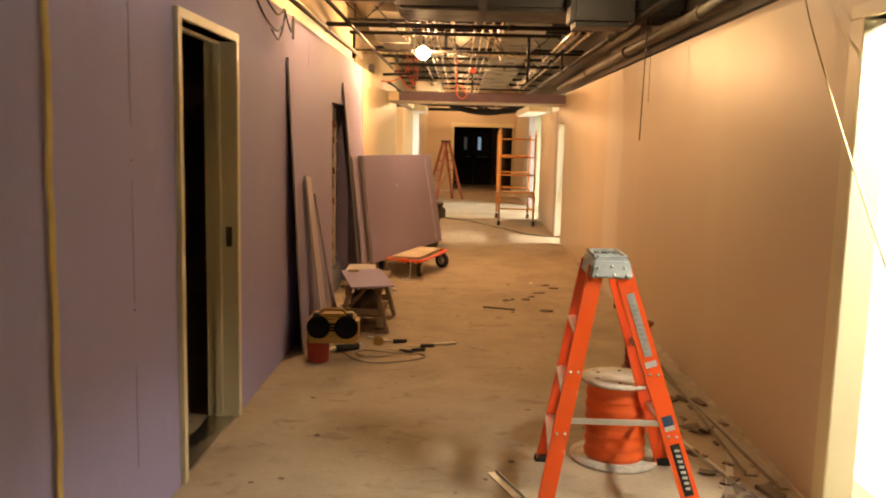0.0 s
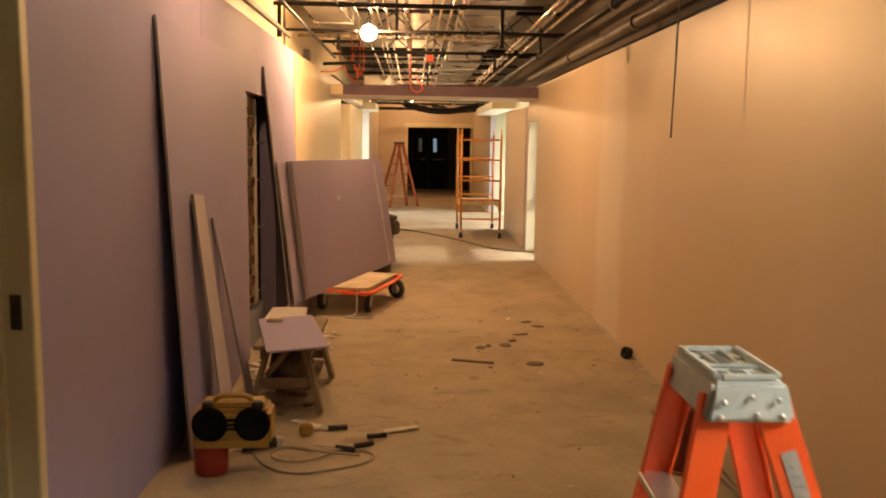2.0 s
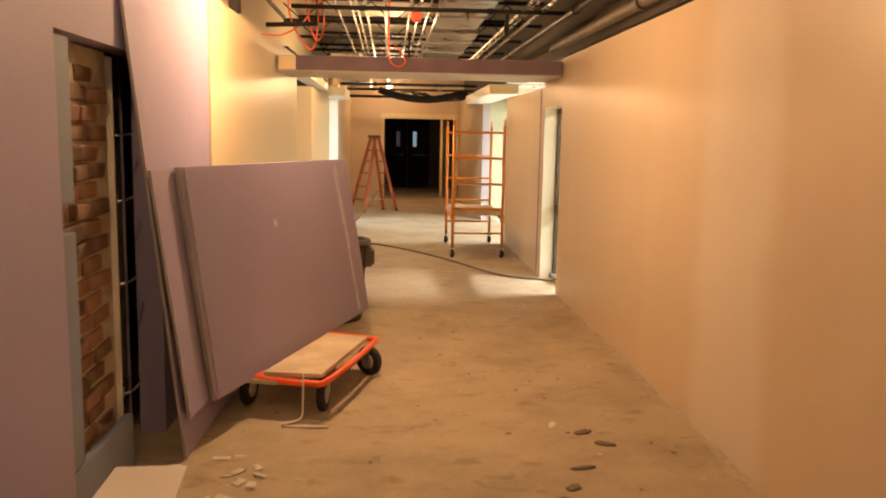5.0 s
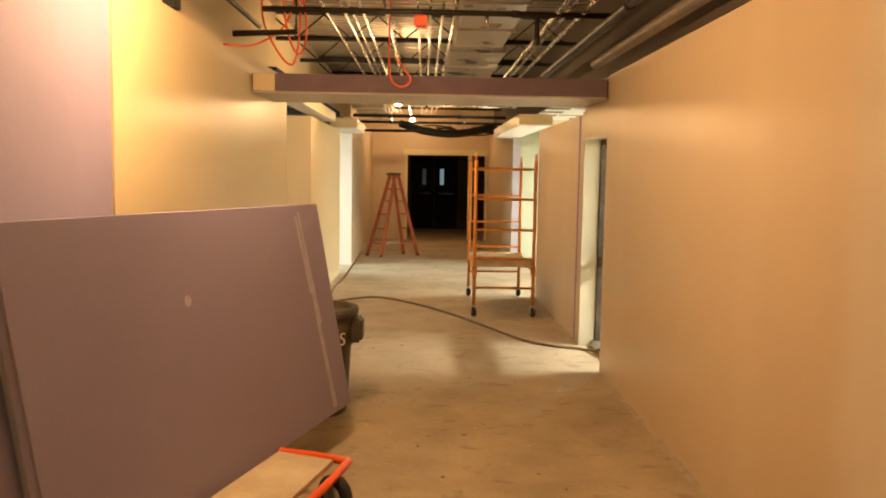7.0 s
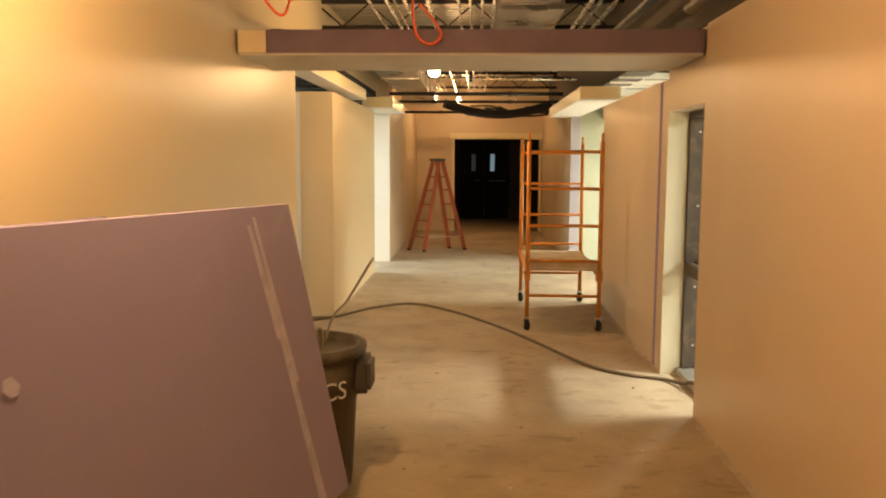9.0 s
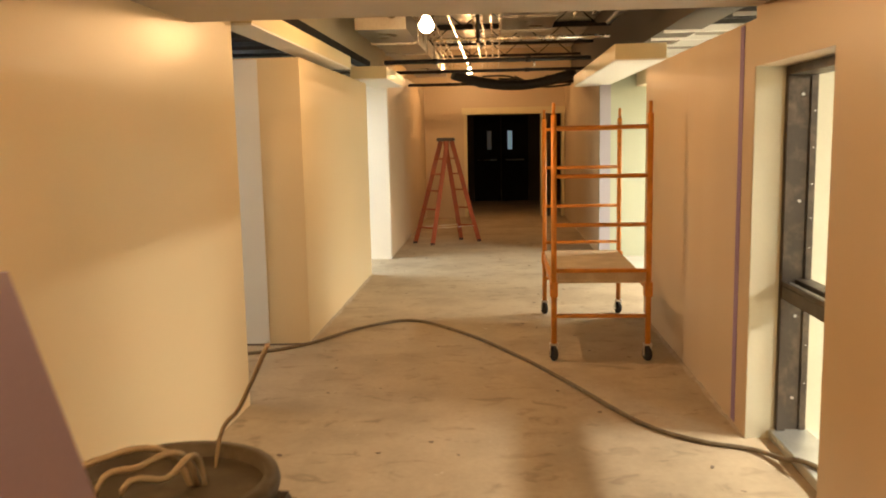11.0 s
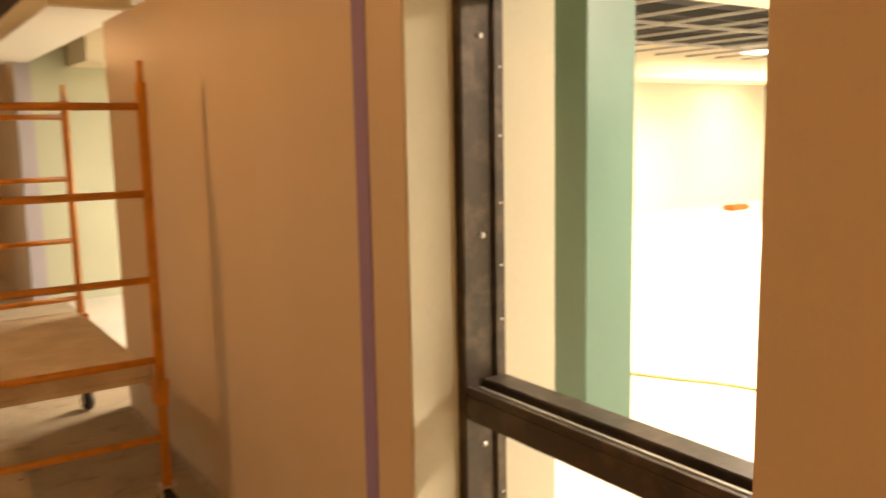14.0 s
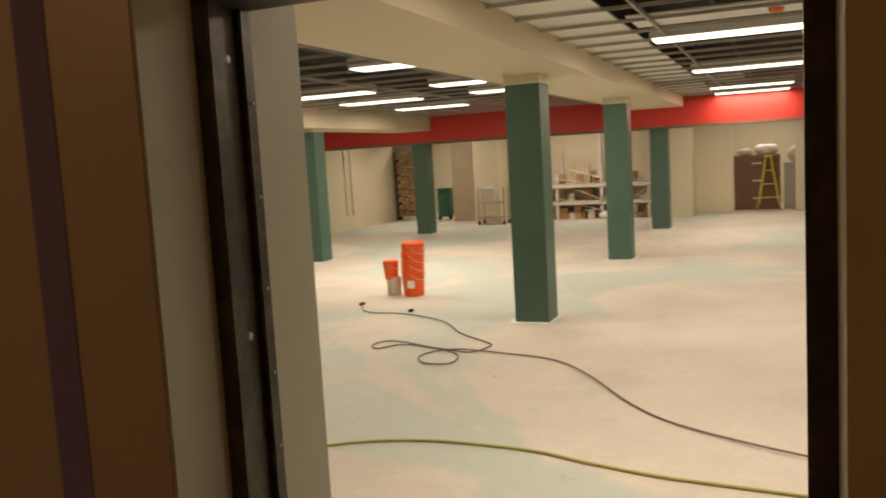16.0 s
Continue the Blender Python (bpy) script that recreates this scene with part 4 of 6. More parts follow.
# ---- by the ladder: cable reels, rods and trim ----
def reel(name, label, xyz, r, h, core, drum_mat, flange_mat, hole=0.03, thick=0.02, upper=1.0):
    t = thing(name, label, "cable reel", xyz)
    part("flange", lathe([(hole, 0), (r, 0), (r, thick), (hole, thick)], 28), flange_mat, t)
    ru = r * upper
    part("flange", lathe([(hole, h - thick), (ru, h - thick), (ru, h), (hole, h)], 28), flange_mat, t)
    for a in (20, 75, 140, 200, 265, 320):
        part("flange_hole", lathe([(0.010, 0.0), (0.010, 0.0012), (0.004, 0.0014)], 8, pose(0, 0, h + 0.0004) @ pose(0, 0, 0, 0, 0, a) @ pose(ru * 0.62, 0, 0)), RUBBER, t)
    prof = []
    n = 24
    for k in range(n):
        z0 = thick + (h - 2 * thick) * k / n
        z1 = thick + (h - 2 * thick) * (k + 0.5) / n
        bulge = core + 0.004 * math.sin(k * 1.7)
        prof += [(bulge - 0.003, z0), (bulge + 0.002, z1)]
    part("wound_cable", lathe(prof, 28), drum_mat, t, "tightly wound cable")
    return t


ORANGE_CABLE = mat("orange_cable", (0.85, 0.13, 0.02), 0.45, var=0.12, scale=10)
DUSTY_WOOD = mat("dusty_wood_flange", (0.60, 0.54, 0.43), 0.8, var=0.2, scale=8, stain=(0.2, 0.15, 0.1), stain_amount=0.5, stain_scale=18)
reel("cable_reel", "wooden reel of bright orange cable beside the ladder", (2.065, 3.60, 0.0), 0.225, 0.425, 0.150, ORANGE_CABLE, DUSTY_WOOD, 0.025, 0.018, 0.82)
DARKRED = mat("dark_red_cable", (0.20, 0.018, 0.012), 0.5, var=0.15)
reel("cable_reel", "small reel of dark red cable by the wall", (2.545, 5.34, 0.0), 0.105, 0.34, 0.085, DARKRED, mat("brown_flange", (0.22, 0.075, 0.03), 0.5), 0.02, 0.014)
tagged(part("pipe_stub", lathe([(0.0, -0.02), (0.042, -0.02), (0.045, 0.0), (0.042, 0.03), (0.03, 0.035), (0.03, 0.0), (0.0, 0.0)], 16, pose(2.812, 7.45, 0.045, 0, -70, 20)), RUBBER), "black rubber pipe stub at the wall foot", "pipe stub")

rods = [((2.80, 3.25), (2.66, 6.2), 0.012, DUST_PIPE, "long dusty metal trim along the wall foot"), ((2.70, 3.4), (2.76, 5.6), 0.014, DUST_PIPE, "long dusty metal trim along the wall foot"),
        ((2.62, 3.2), (2.42, 4.1), 0.009, ALU, "bright offcut of metal trim on the floor"), ((2.50, 3.1), (2.72, 3.8), 0.008, ALU, "bright offcut of metal trim on the floor"),
        ((1.43, 3.34), (1.60, 2.9), 0.010, ALU, "thin bright rod lying on the concrete")]
for (xa, ya), (xb, yb), r, m_, label in rods:
    t = thing("metal_trim", label, "metal trim", group="loose trim by the wall")
    d = Vector((xb - xa, yb - ya, 0)).normalized()
    part("web", bar((xa, ya, r * 0.35), (xb, yb, r * 0.35), r * 4.5, r * 0.5, (0, 0, 1)), m_, t)
    part("flange", bar((xa - d.y * r * 2, ya + d.x * r * 2, r * 1.2), (xb - d.y * r * 2, yb + d.x * r * 2, r * 1.2), r * 0.4, r * 1.8, (0, 0, 1)), m_, t)


def debris(name, x0, x1, y0, y1, count, size, mt, label, seed):
    rng = random.Random(seed)
    bm = bmesh.new()
    for k in range(count):
        s = size * rng.uniform(0.35, 1.3)
        m = pose(rng.uniform(x0, x1), rng.uniform(y0, y1), 0.002, 0, rng.uniform(-6, 6), rng.uniform(0, 180))
        v = add_box(bm, -s, s, -s * rng.uniform(0.25, 0.7), s * rng.uniform(0.25, 0.7), 0.0, s * rng.uniform(0.08, 0.35), m)
        for q in v:
            q.co += Vector((rng.uniform(-1, 1), rng.uniform(-1, 1), 0)) * s * 0.25
    return tagged(part(name, bm, mt), label, "debris", kind="stuff")


CHIP = mat("grey_chips", (0.16, 0.12, 0.085), 0.9, var=0.3, scale=20)
PALE_CHIP = mat("pale_chips", (0.60, 0.54, 0.44), 0.9, var=0.2, scale=20)
debris("scrap_heap", 2.45, 2.84, 3.1, 4.6, 36, 0.05, CHIP, "dusty scraps and offcuts along the wall", 4)
debris("floor_chips", 0.2, 2.7, 2.0, 12.5, 120, 0.012, CHIP, "small chips scattered on the concrete", 5)
debris("floor_chips", 0.1, 2.7, 4.5, 12.5, 50, 0.009, PALE_CHIP, "small pale crumbs scattered on the concrete", 6)
debris("floor_chips", 0.3, 2.7, 13.0, 24.0, 90, 0.012, CHIP, "small chips scattered on the concrete", 15)
debris("scrap_heap", 0.1, 0.6, 7.2, 8.4, 40, 0.035, PALE_CHIP, "broken gypsum scraps by the opening", 8)


def flake(x, y, a, ln, w, mt, label, name="broken_flake"):
    rng = random.Random(int(x * 1000 + y * 100))
    n = 6
    bm = bmesh.new()
    top, low = [], []
    for k in range(n):
        an = 2 * math.pi * k / n
        r = rng.uniform(0.6, 1.15)
        px_, py_ = ln * r * math.cos(an), w * r * math.sin(an)
        low.append(bm.verts.new((px_, py_, 0.0)))
        top.append(bm.verts.new((px_ * 0.97, py_ * 0.97, 0.008 + 0.004 * math.cos(an))))
    bm.faces.new(low[::-1])
    bm.faces.new(top)
    for k in range(n):
        bm.faces.new((low[k], low[(k + 1) % n], top[(k + 1) % n], top[k]))
    bm.transform(pose(x, y, 0.001, 0, 0, a))
    tagged(part(name, bm, mt), label, "debris", "broken flakes on the floor")


for x, y, a, ln, w in ((2.21, 8.69, 10, 0.07, 0.035), (2.29, 8.52, -30, 0.06, 0.03), (2.10, 8.20, 5, 0.075, 0.02), (1.935, 7.83, 15, 0.07, 0.06), (2.01, 7.97, 40, 0.055, 0.03), (1.74, 7.74, 80, 0.05, 0.04), (1.80, 7.80, 60, 0.04, 0.03)):
    flake(x, y, a, ln, w, CHIP, "broken dark grey flake on the concrete")
flake(2.075, 8.80, 70, 0.045, 0.02, PALE_CHIP, "small pale crumpled scrap on the concrete")
flake(2.10, 7.28, 5, 0.075, 0.06, CHIP, "flat dark square of scrap")
tagged(part("lath", bar((1.50, 7.37, 0.007), (1.80, 7.28, 0.007), 0.03, 0.012, (0, 0, 1)), CHIP), "thin dark lath lying on the concrete", "lath")

# ---- work corner: stool, radio, tools ----
stool = thing("work_stool", "dusty wooden work stool used as a cutting stand", "stool", (0.47, 6.55, 0))
WOOD = mat("dirty_wood", (0.22, 0.16, 0.095), 0.8, var=0.3, scale=6, stain=(0.42, 0.35, 0.25), stain_amount=0.5, stain_scale=8)
part("top", box(-0.18, 0.17, -0.40, 0.40, 0.375, 0.402, bevel=0.004), WOOD, stool)
for sx in (-1, 1):
    part("apron", box(sx * 0.135 - 0.012, sx * 0.135 + 0.012, -0.36, 0.36, 0.310, 0.374, bevel=0.003), WOOD, stool)
    for sy in (-1, 1):
        part("leg", bar((sx * 0.205, sy * 0.36, 0.0), (sx * 0.105, sy * 0.31, 0.374), 0.075, 0.030, (1, 0, 0)), WOOD, stool)
for sy in (-1, 1):
    part("cross_bar", bar((-0.15, sy * 0.335, 0.17), (0.15, sy * 0.335, 0.17), 0.055, 0.020, (0, 1, 0)), WOOD, stool)
    part("brace", bar((-0.12, sy * 0.300, 0.20), (0.02, sy * 0.300, 0.37), 0.035, 0.016, (0, 1, 0)), WOOD, stool)
part("shelf", box(-0.16, 0.16, -0.30, 0.30, 0.120, 0.135), WOOD, stool)
bag = bmesh.new()
bmesh.ops.create_icosphere(bag, subdivisions=3, radius=1.0)
rngb = random.Random(77)
for v in bag.verts:
    c = v.co
    w = 1.0 + 0.10 * math.sin(5.1 * c.x + 2.0) * math.cos(4.3 * c.z) + 0.06 * math.sin(9.0 * c.y + 3.0 * c.z) + rngb.uniform(-0.015, 0.015)
    v.co = Vector((0.46 + 0.130 * c.x * w, 6.47 + 0.21 * c.y * w, max(0.136, 0.215 + 0.095 * c.z * w)))
for q in bag.faces:
    q.smooth = True
CANVAS = mat("dirty_canvas", (0.12, 0.09, 0.055), 0.95, var=0.3, scale=14, stain=(0.24, 0.19, 0.12), stain_amount=0.4, stain_scale=9)
tagged(part("tool_bag", bag, CANVAS), "slumped dirty canvas tool bag on the stool shelf", "bag")


def board_piece(pts, z, th, mt, label):
    bm = prism(pts, z, z + th)
    bmesh.ops.bevel(bm, geom=bm.edges[:], offset=0.002, segments=1, affect="EDGES")
    tagged(part("board_scrap", bm, mt), label, "board offcut", "offcuts on the stool")


board_piece([(0.40, 5.97), (0.735, 6.11), (0.535, 6.96), (0.20, 6.82)], 0.404, 0.013, LAVENDER, "lavender gypsum offcut lying on the stool")
board_piece([(0.225, 6.86), (0.50, 6.90), (0.46, 7.30), (0.215, 7.29)], 0.390, 0.012, PAPER, "pale gypsum offcut lying on the stool")
tagged(part("sanding_block", box(0.27, 0.37, 6.72, 6.78, 0.4175, 0.440, bevel=0.007), PLY), "small tan sanding block on the offcut", "block")
debris("tool_clutter", 0.36, 0.62, 6.15, 6.85, 16, 0.05, WOOD, "dusty offcuts and rags under the stool", 9)
debris("scrap_heap", 0.10, 0.34, 6.55, 7.35, 26, 0.055, PALE_CHIP, "broken pale gypsum scraps by the wall foot", 19)

BUCKET_RED = mat("dark_red_tub", (0.30, 0.03, 0.015), 0.5, var=0.12)
tagged(part("small_tub", lathe([(0.072, 0), (0.078, 0.01), (0.082, 0.145), (0.085, 0.150), (0.076, 0.150), (0.07, 0.012), (0, 0.012)], 20, pose(0.255, 5.29, 0.0)), BUCKET_RED), "dark red plastic tub propping the radio", "tub")
YELLOW_CASE = mat("yellow_case", (0.36, 0.21, 0.035), 0.5, var=0.15, scale=10, stain=(0.3, 0.2, 0.06), stain_amount=0.4, stain_scale=14)
DARK_GRILLE = mat("speaker_cloth", (0.008, 0.007, 0.006), 0.95, var=0.2, scale=40, spec=0.1)
radio = thing("jobsite_radio", "battered yellow and black jobsite radio", "radio", (0.365, 5.30, 0.152))
RM = pose(0, 0, 0, 0, 0, 3)
body = box(-0.18, 0.18, -0.095, 0.095, 0.0, 0.175, bevel=0.02)
body.transform(RM)
part("case", body, YELLOW_CASE, radio)
low = box(-0.172, 0.172, -0.108, -0.096, 0.0, 0.040, bevel=0.005)
low.transform(RM)
part("front_foot", low, YELLOW_CASE, radio, "scuffed yellow lower guard")
for side in (-1, 1):
    part("speaker", lathe([(0.080, 0.0), (0.083, 0.010), (0.074, 0.016), (0.058, 0.008), (0.0, 0.005)], 26, RM @ pose(side * 0.098, -0.094, 0.115, 90)), DARK_GRILLE, radio, "round black speaker grille")
    part("corner_guard", lathe([(0.026, 0), (0.026, 0.030), (0.018, 0.038)], 12, RM @ pose(side * 0.115, -0.045, 0.170)), RUBBER, radio, "black rubber corner bumper")
for z in (0.085, 0.105, 0.128):
    sl = box(-0.034, 0.034, -0.104, -0.0955, z, z + 0.012, bevel=0.002)
    sl.transform(RM)
    part("slot", sl, DARK_GRILLE, radio)
top = box(-0.15, 0.15, -0.06, 0.07, 0.176, 0.200, bevel=0.012)
top.transform(RM)
part("top_guard", top, YELLOW_CASE, radio, "dusty yellow top guard")
hb = tube(curve_pts([(-0.09, -0.02, 0.195), (-0.06, -0.02, 0.225), (0.06, -0.02, 0.225), (0.09, -0.02, 0.195)], 5), 0.013, 8)
hb.transform(RM)
part("handle", hb, YELLOW_CASE, radio)

gun = thing("caulk_gun", "black and pale caulking gun on the floor", "caulk gun", (0.41, 5.55, 0.035), rz=30)
part("tube", tube([(-0.07, 0, 0), (0.11, 0, 0)], 0.026, 14), RUBBER, gun)
part("nozzle", tube([(-0.07, 0, 0), (-0.15, 0, -0.012)], 0.018, 10, 0.005), PALE_CHIP, gun, "pale nozzle")
part("trigger", box(0.111, 0.150, -0.015, 0.015, -0.033, 0.02, bevel=0.005), ALU, gun)
tm = thing("tape_measure", "yellow tape measure on the floor", "tape measure", (0.64, 5.79, 0.0), rz=10)
part("case", box(-0.036, 0.036, -0.02, 0.02, 0, 0.068, bevel=0.01), YELLOW_CASE, tm)
part("clip", box(-0.02, 0.02, 0.0205, 0.024, 0.01, 0.05), ALU, tm)
for x, y, a in ((0.77, 5.87, 10), (0.84, 5.57, -20), (0.93, 5.60, 25), (0.99, 5.74, 15)):
    tool = thing("hand_tool", "dark handled hand tool on the floor", "hand tool", (x, y, 0.016), "tools on the floor", a)
    part("handle", tube([(-0.02, 0, 0), (0.085, 0, 0)], 0.014, 8), RUBBER, tool)
    part("blade", bar((-0.14, 0, 0), (-0.02, 0, 0), 0.02, 0.004, (0, 0, 1)), DUST_PIPE, tool)
for x, y, a in ((1.15, 5.86, 22), (0.62, 5.95, -35)):
    bm = box(-0.10, 0.10, -0.022, 0.022, 0.0, 0.006)
    bmesh.ops.subdivide_edges(bm, edges=bm.edges[:], cuts=3)
    for v in bm.verts:
        v.co.z += 0.012 * math.sin(v.co.x * 22) ** 2
    bm.transform(pose(x, y, 0.001, 0, 0, a))
    tagged(part("paper_scrap", bm, PALE_CHIP), "crumpled pale paper scrap on the concrete", "paper", "paper scraps on the floor")
tagged(part("curled_lead", tube(curve_pts([(0.38, 5.58, 0.007), (0.50, 5.35, 0.007), (0.66, 5.26, 0.007), (0.86, 5.32, 0.007), (1.00, 5.42, 0.007), (1.00, 5.52, 0.007), (0.86, 5.56, 0.008), (0.70, 5.40, 0.016), (0.56, 5.40, 0.016), (0.50, 5.52, 0.008), (0.58, 5.60, 0.008), (0.78, 5.50, 0.018), (0.95, 5.46, 0.018)], 6), 0.006, 6), CABLE), "thin pale cord curled on the floor", "cord")

# hanging wires by the right wall and the doorway
tagged(part("hanging_wire", tube([(2.63, 6.06, 1.627), (2.64, 6.06, 2.2), (2.65, 6.05, 2.75)], 0.0045, 6), PIPE), "single black wire hanging by the wall", "wire", "hanging wires")
tagged(part("hanging_wire", tube([(2.80, 6.6, 1.95), (2.80, 6.6, 2.7)], 0.002, 6), PIPE), "thin wire hanging by the wall", "wire", "hanging wires")
tagged(part("hanging_lead", tube(curve_pts([(2.80, 3.52, 2.45), (2.79, 3.38, 2.2), (2.72, 2.78, 1.66), (2.6, 2.1, 1.2)], 6), 0.0045, 6), mat("pale_yellow_cord", (0.60, 0.50, 0.24), 0.6)), "slack pale cord strung across the doorway", "cord")
for k, pts in enumerate(([(0.03, 4.35, 2.42), (0.05, 4.55, 2.30), (0.06, 4.85, 2.25), (0.05, 5.05, 2.32)], [(0.03, 4.6, 2.44), (0.05, 4.9, 2.36), (0.05, 5.15, 2.42), (0.04, 5.0, 2.22), (0.06, 4.7, 2.24)],
                         [(0.03, 5.2, 2.44), (0.06, 5.3, 2.30), (0.05, 5.42, 2.42), (0.06, 5.36, 2.26)])):
    tagged(part("loose_wire", tube(curve_pts(pts, 6), 0.007, 6), PIPE), "loose dark wire drooping over the wall top", "wire", "loose wires on the wall top")
tagged(part("junction_box", box(-0.02, 0.05, 10.80, 10.92, 2.455, 2.57, bevel=0.004), PIPE), "dark junction box on the cream wall", "junction box")

# store room glimpse
tagged(part("storage_cabinet", box(4.2, 4.5, 3.2, 3.9, 0.0, 1.25, bevel=0.01), WHITE), "white cabinet standing in the bright store room", "cabinet")
tagged(part("valve", lathe([(0.03, 0), (0.06, 0.02), (0.06, 0.1), (0.03, 0.14)], 12, pose(4.0, 3.45, 0.0)), BIN), "dark valve on the store room floor", "valve")

# ---- ceiling void: joists, pipes, conduits, ducts, lamps ----
def joist(y, z=2.93):
    t = thing("steel_joist", "dark open-web steel joist across the corridor", "joist", (0, y, 0), "joists over the corridor")
    ch = bmesh.new()
    for s in (-1, 1):
        add_box(ch, -0.25, 3.05, s * 0.008, s * 0.04, z, z + 0.006)
        add_box(ch, -0.25, 3.05, s * 0.008, s * 0.013, z + 0.006, z + 0.04)
    part("bottom_chord", ch, PIPE, t)
    part("top_chord", box(-0.25, 3.05, -0.04, 0.04, 3.20, 3.24), PIPE, t)
    pts = [(-0.2 + k * 0.28, 0, z + 0.03 if k % 2 else 3.2) for k in range(12)]
    part("web", tube(pts, 0.011, 6), PIPE, t)


for y in (4.6, 6.1, 7.9, 9.4, 12.3, 15.0, 16.7, 18.5, 20.3, 22.2, 24.1):
    joist(y)


def pipe(name, pts, r, mt, label, cat, group="", n=10, couplings=()):
    t = thing(name, label, cat, group=group)
    part("run", tube(pts, r, n), mt, t)
    for c in couplings:
        a, b = Vector(pts[0]), Vector(pts[1])
        p = a + (b - a) * c
        d = (b - a).normalized() * 0.03
        part("coupling", tube([p - d, p + d], r * 1.3, n), mt, t)
    return t


CONDUIT = mat("zinc_conduit", (0.72, 0.68, 0.60), 0.25, 1.0, var=0.12, scale=20)
G = "conduits running along the ceiling"
for x, z, r in ((1.364, 2.84, 0.013), (1.46, 2.84, 0.013), (1.56, 2.85, 0.013), (1.655, 2.84, 0.013), (0.63, 2.84, 0.012), (0.77, 2.85, 0.015), (0.83, 2.86, 0.012), (0.92, 2.85, 0.015), (1.12, 2.83, 0.022),
                (2.345, 2.70, 0.016), (2.43, 2.72, 0.013), (2.52, 2.70, 0.016)):
    pipe("conduit", [(x, 4.0 if x < 1.2 else 6.0, z), (x, 25.4 if x < 2.3 else 17.5, z)], r, CONDUIT, "shiny zinc electrical conduit along the ceiling", "conduit", G, 8, (0.15, 0.33, 0.52, 0.7))
pipe("wall_pipe", [(2.74, 3.0, 2.43), (2.74, 12.6, 2.43)], 0.040, DARK_PIPE, "grimy insulated pipe along the wall top", "pipe", "", 12, (0.2, 0.45, 0.7))
pipe("wall_pipe", [(2.60, 5.0, 2.56), (2.60, 17.0, 2.56)], 0.028, PIPE, "black pipe along the wall top", "pipe", "", 10, (0.2, 0.5, 0.8))
pipe("wall_pipe", [(2.70, 3.0, 2.62), (2.70, 17.0, 2.62)], 0.02, DARK_PIPE, "thin grimy pipe along the wall top", "pipe", "", 10, (0.3, 0.6))
pipe("wall_pipe", [(0.06, 3.2, 2.52), (0.06, 9.3, 2.52)], 0.022, DARK_PIPE, "grimy conduit along the wall top", "pipe", "", 10, (0.3, 0.6))
pipe("wall_pipe", [(0.16, 5.5, 2.66), (0.16, 12.6, 2.66)], 0.018, PIPE, "black conduit along the wall top", "pipe", "", 10, (0.3, 0.6))
G = "cross pipes under the deck"
cross = [(7.9, 2.70, -0.12, 2.5, 0.024, PIPE), (8.75, 2.73, 0.0, 2.3, 0.02, PIPE), (9.9, 2.66, -0.1, 2.75, 0.016, PIPE), (11.0, 2.74, -0.1, 2.55, 0.018, CONDUIT), (12.0, 2.68, 0.3, 2.8, 0.02, PIPE),
         (17.1, 2.45, 1.05, 2.62, 0.016, CONDUIT), (19.35, 2.46, 0.3, 2.7, 0.026, PIPE), (20.8, 2.45, 0.2, 2.8, 0.022, PIPE), (22.8, 2.40, 0.22, 2.8, 0.024, PIPE), (24.6, 2.5, 0.2, 2.9, 0.02, PIPE)]
for y, z, x0, x1, r, m_ in cross:
    pipe("cross_pipe", [(x0, y, z), (x1, y, z)], r, m_, "pipe crossing under the roof deck" if m_ is CONDUIT else "black pipe crossing under the roof deck", "pipe", G, 10, (0.25, 0.7))
for x, y, z0, z1 in ((1.95, 8.75, 2.42, 2.73), (0.05, 8.75, 2.48, 2.73), (1.0, 11.0, 2.74, 3.2), (0.35, 11.0, 2.62, 2.74), (2.45, 9.9, 2.5, 2.66), (1.45, 17.1, 2.45, 3.1), (2.2, 12.0, 2.5, 2.68)):
    pipe("drop_pipe", [(x, y, z0), (x, y, z1)], 0.018, PIPE, "short vertical pipe drop in the void", "pipe", "pipe drops in the void", 8, (0.0,))
for x, y, z in ((1.45, 17.1, 2.38), (1.85, 12.0, 2.60), (1.7, 9.9, 2.58), (2.05, 19.35, 2.38)):
    sp = thing("sprinkler_head", "small brass sprinkler head under a pipe", "sprinkler", (x, y, z), "sprinkler heads")
    part("stem", tube([(0, 0, 0.0), (0, 0, 0.06)], 0.012, 8), CONDUIT, sp)
    part("deflector", lathe([(0.0, -0.012), (0.026, -0.01), (0.026, -0.006), (0.008, 0.0)], 10), CONDUIT, sp)
loop_p = [(0.02, 13.55 - 1.3, 2.82), (0.50, 12.2, 2.82), (0.50, 12.2, 2.56), (0.05, 12.2, 2.54)]
pipe("bent_pipe", loop_p, 0.022, PIPE, "black pipe bent in a square loop", "pipe")


def duct(name, x0, x1, y0, y1, z0, z1, label):
    t = thing(name, label, "duct")
    y = y0
    while y < y1 - 0.05:
        e = min(y + 1.2, y1)
        part("section", box(x0, x1, y + 0.004, e - 0.004, z0, z1, bevel=0.004), STEEL, t)
        part("flange", box(x0 - 0.018, x1 + 0.018, e - 0.012, e + 0.012, z0 - 0.018, z1 + 0.018), STEEL, t)
        y = e
    return t


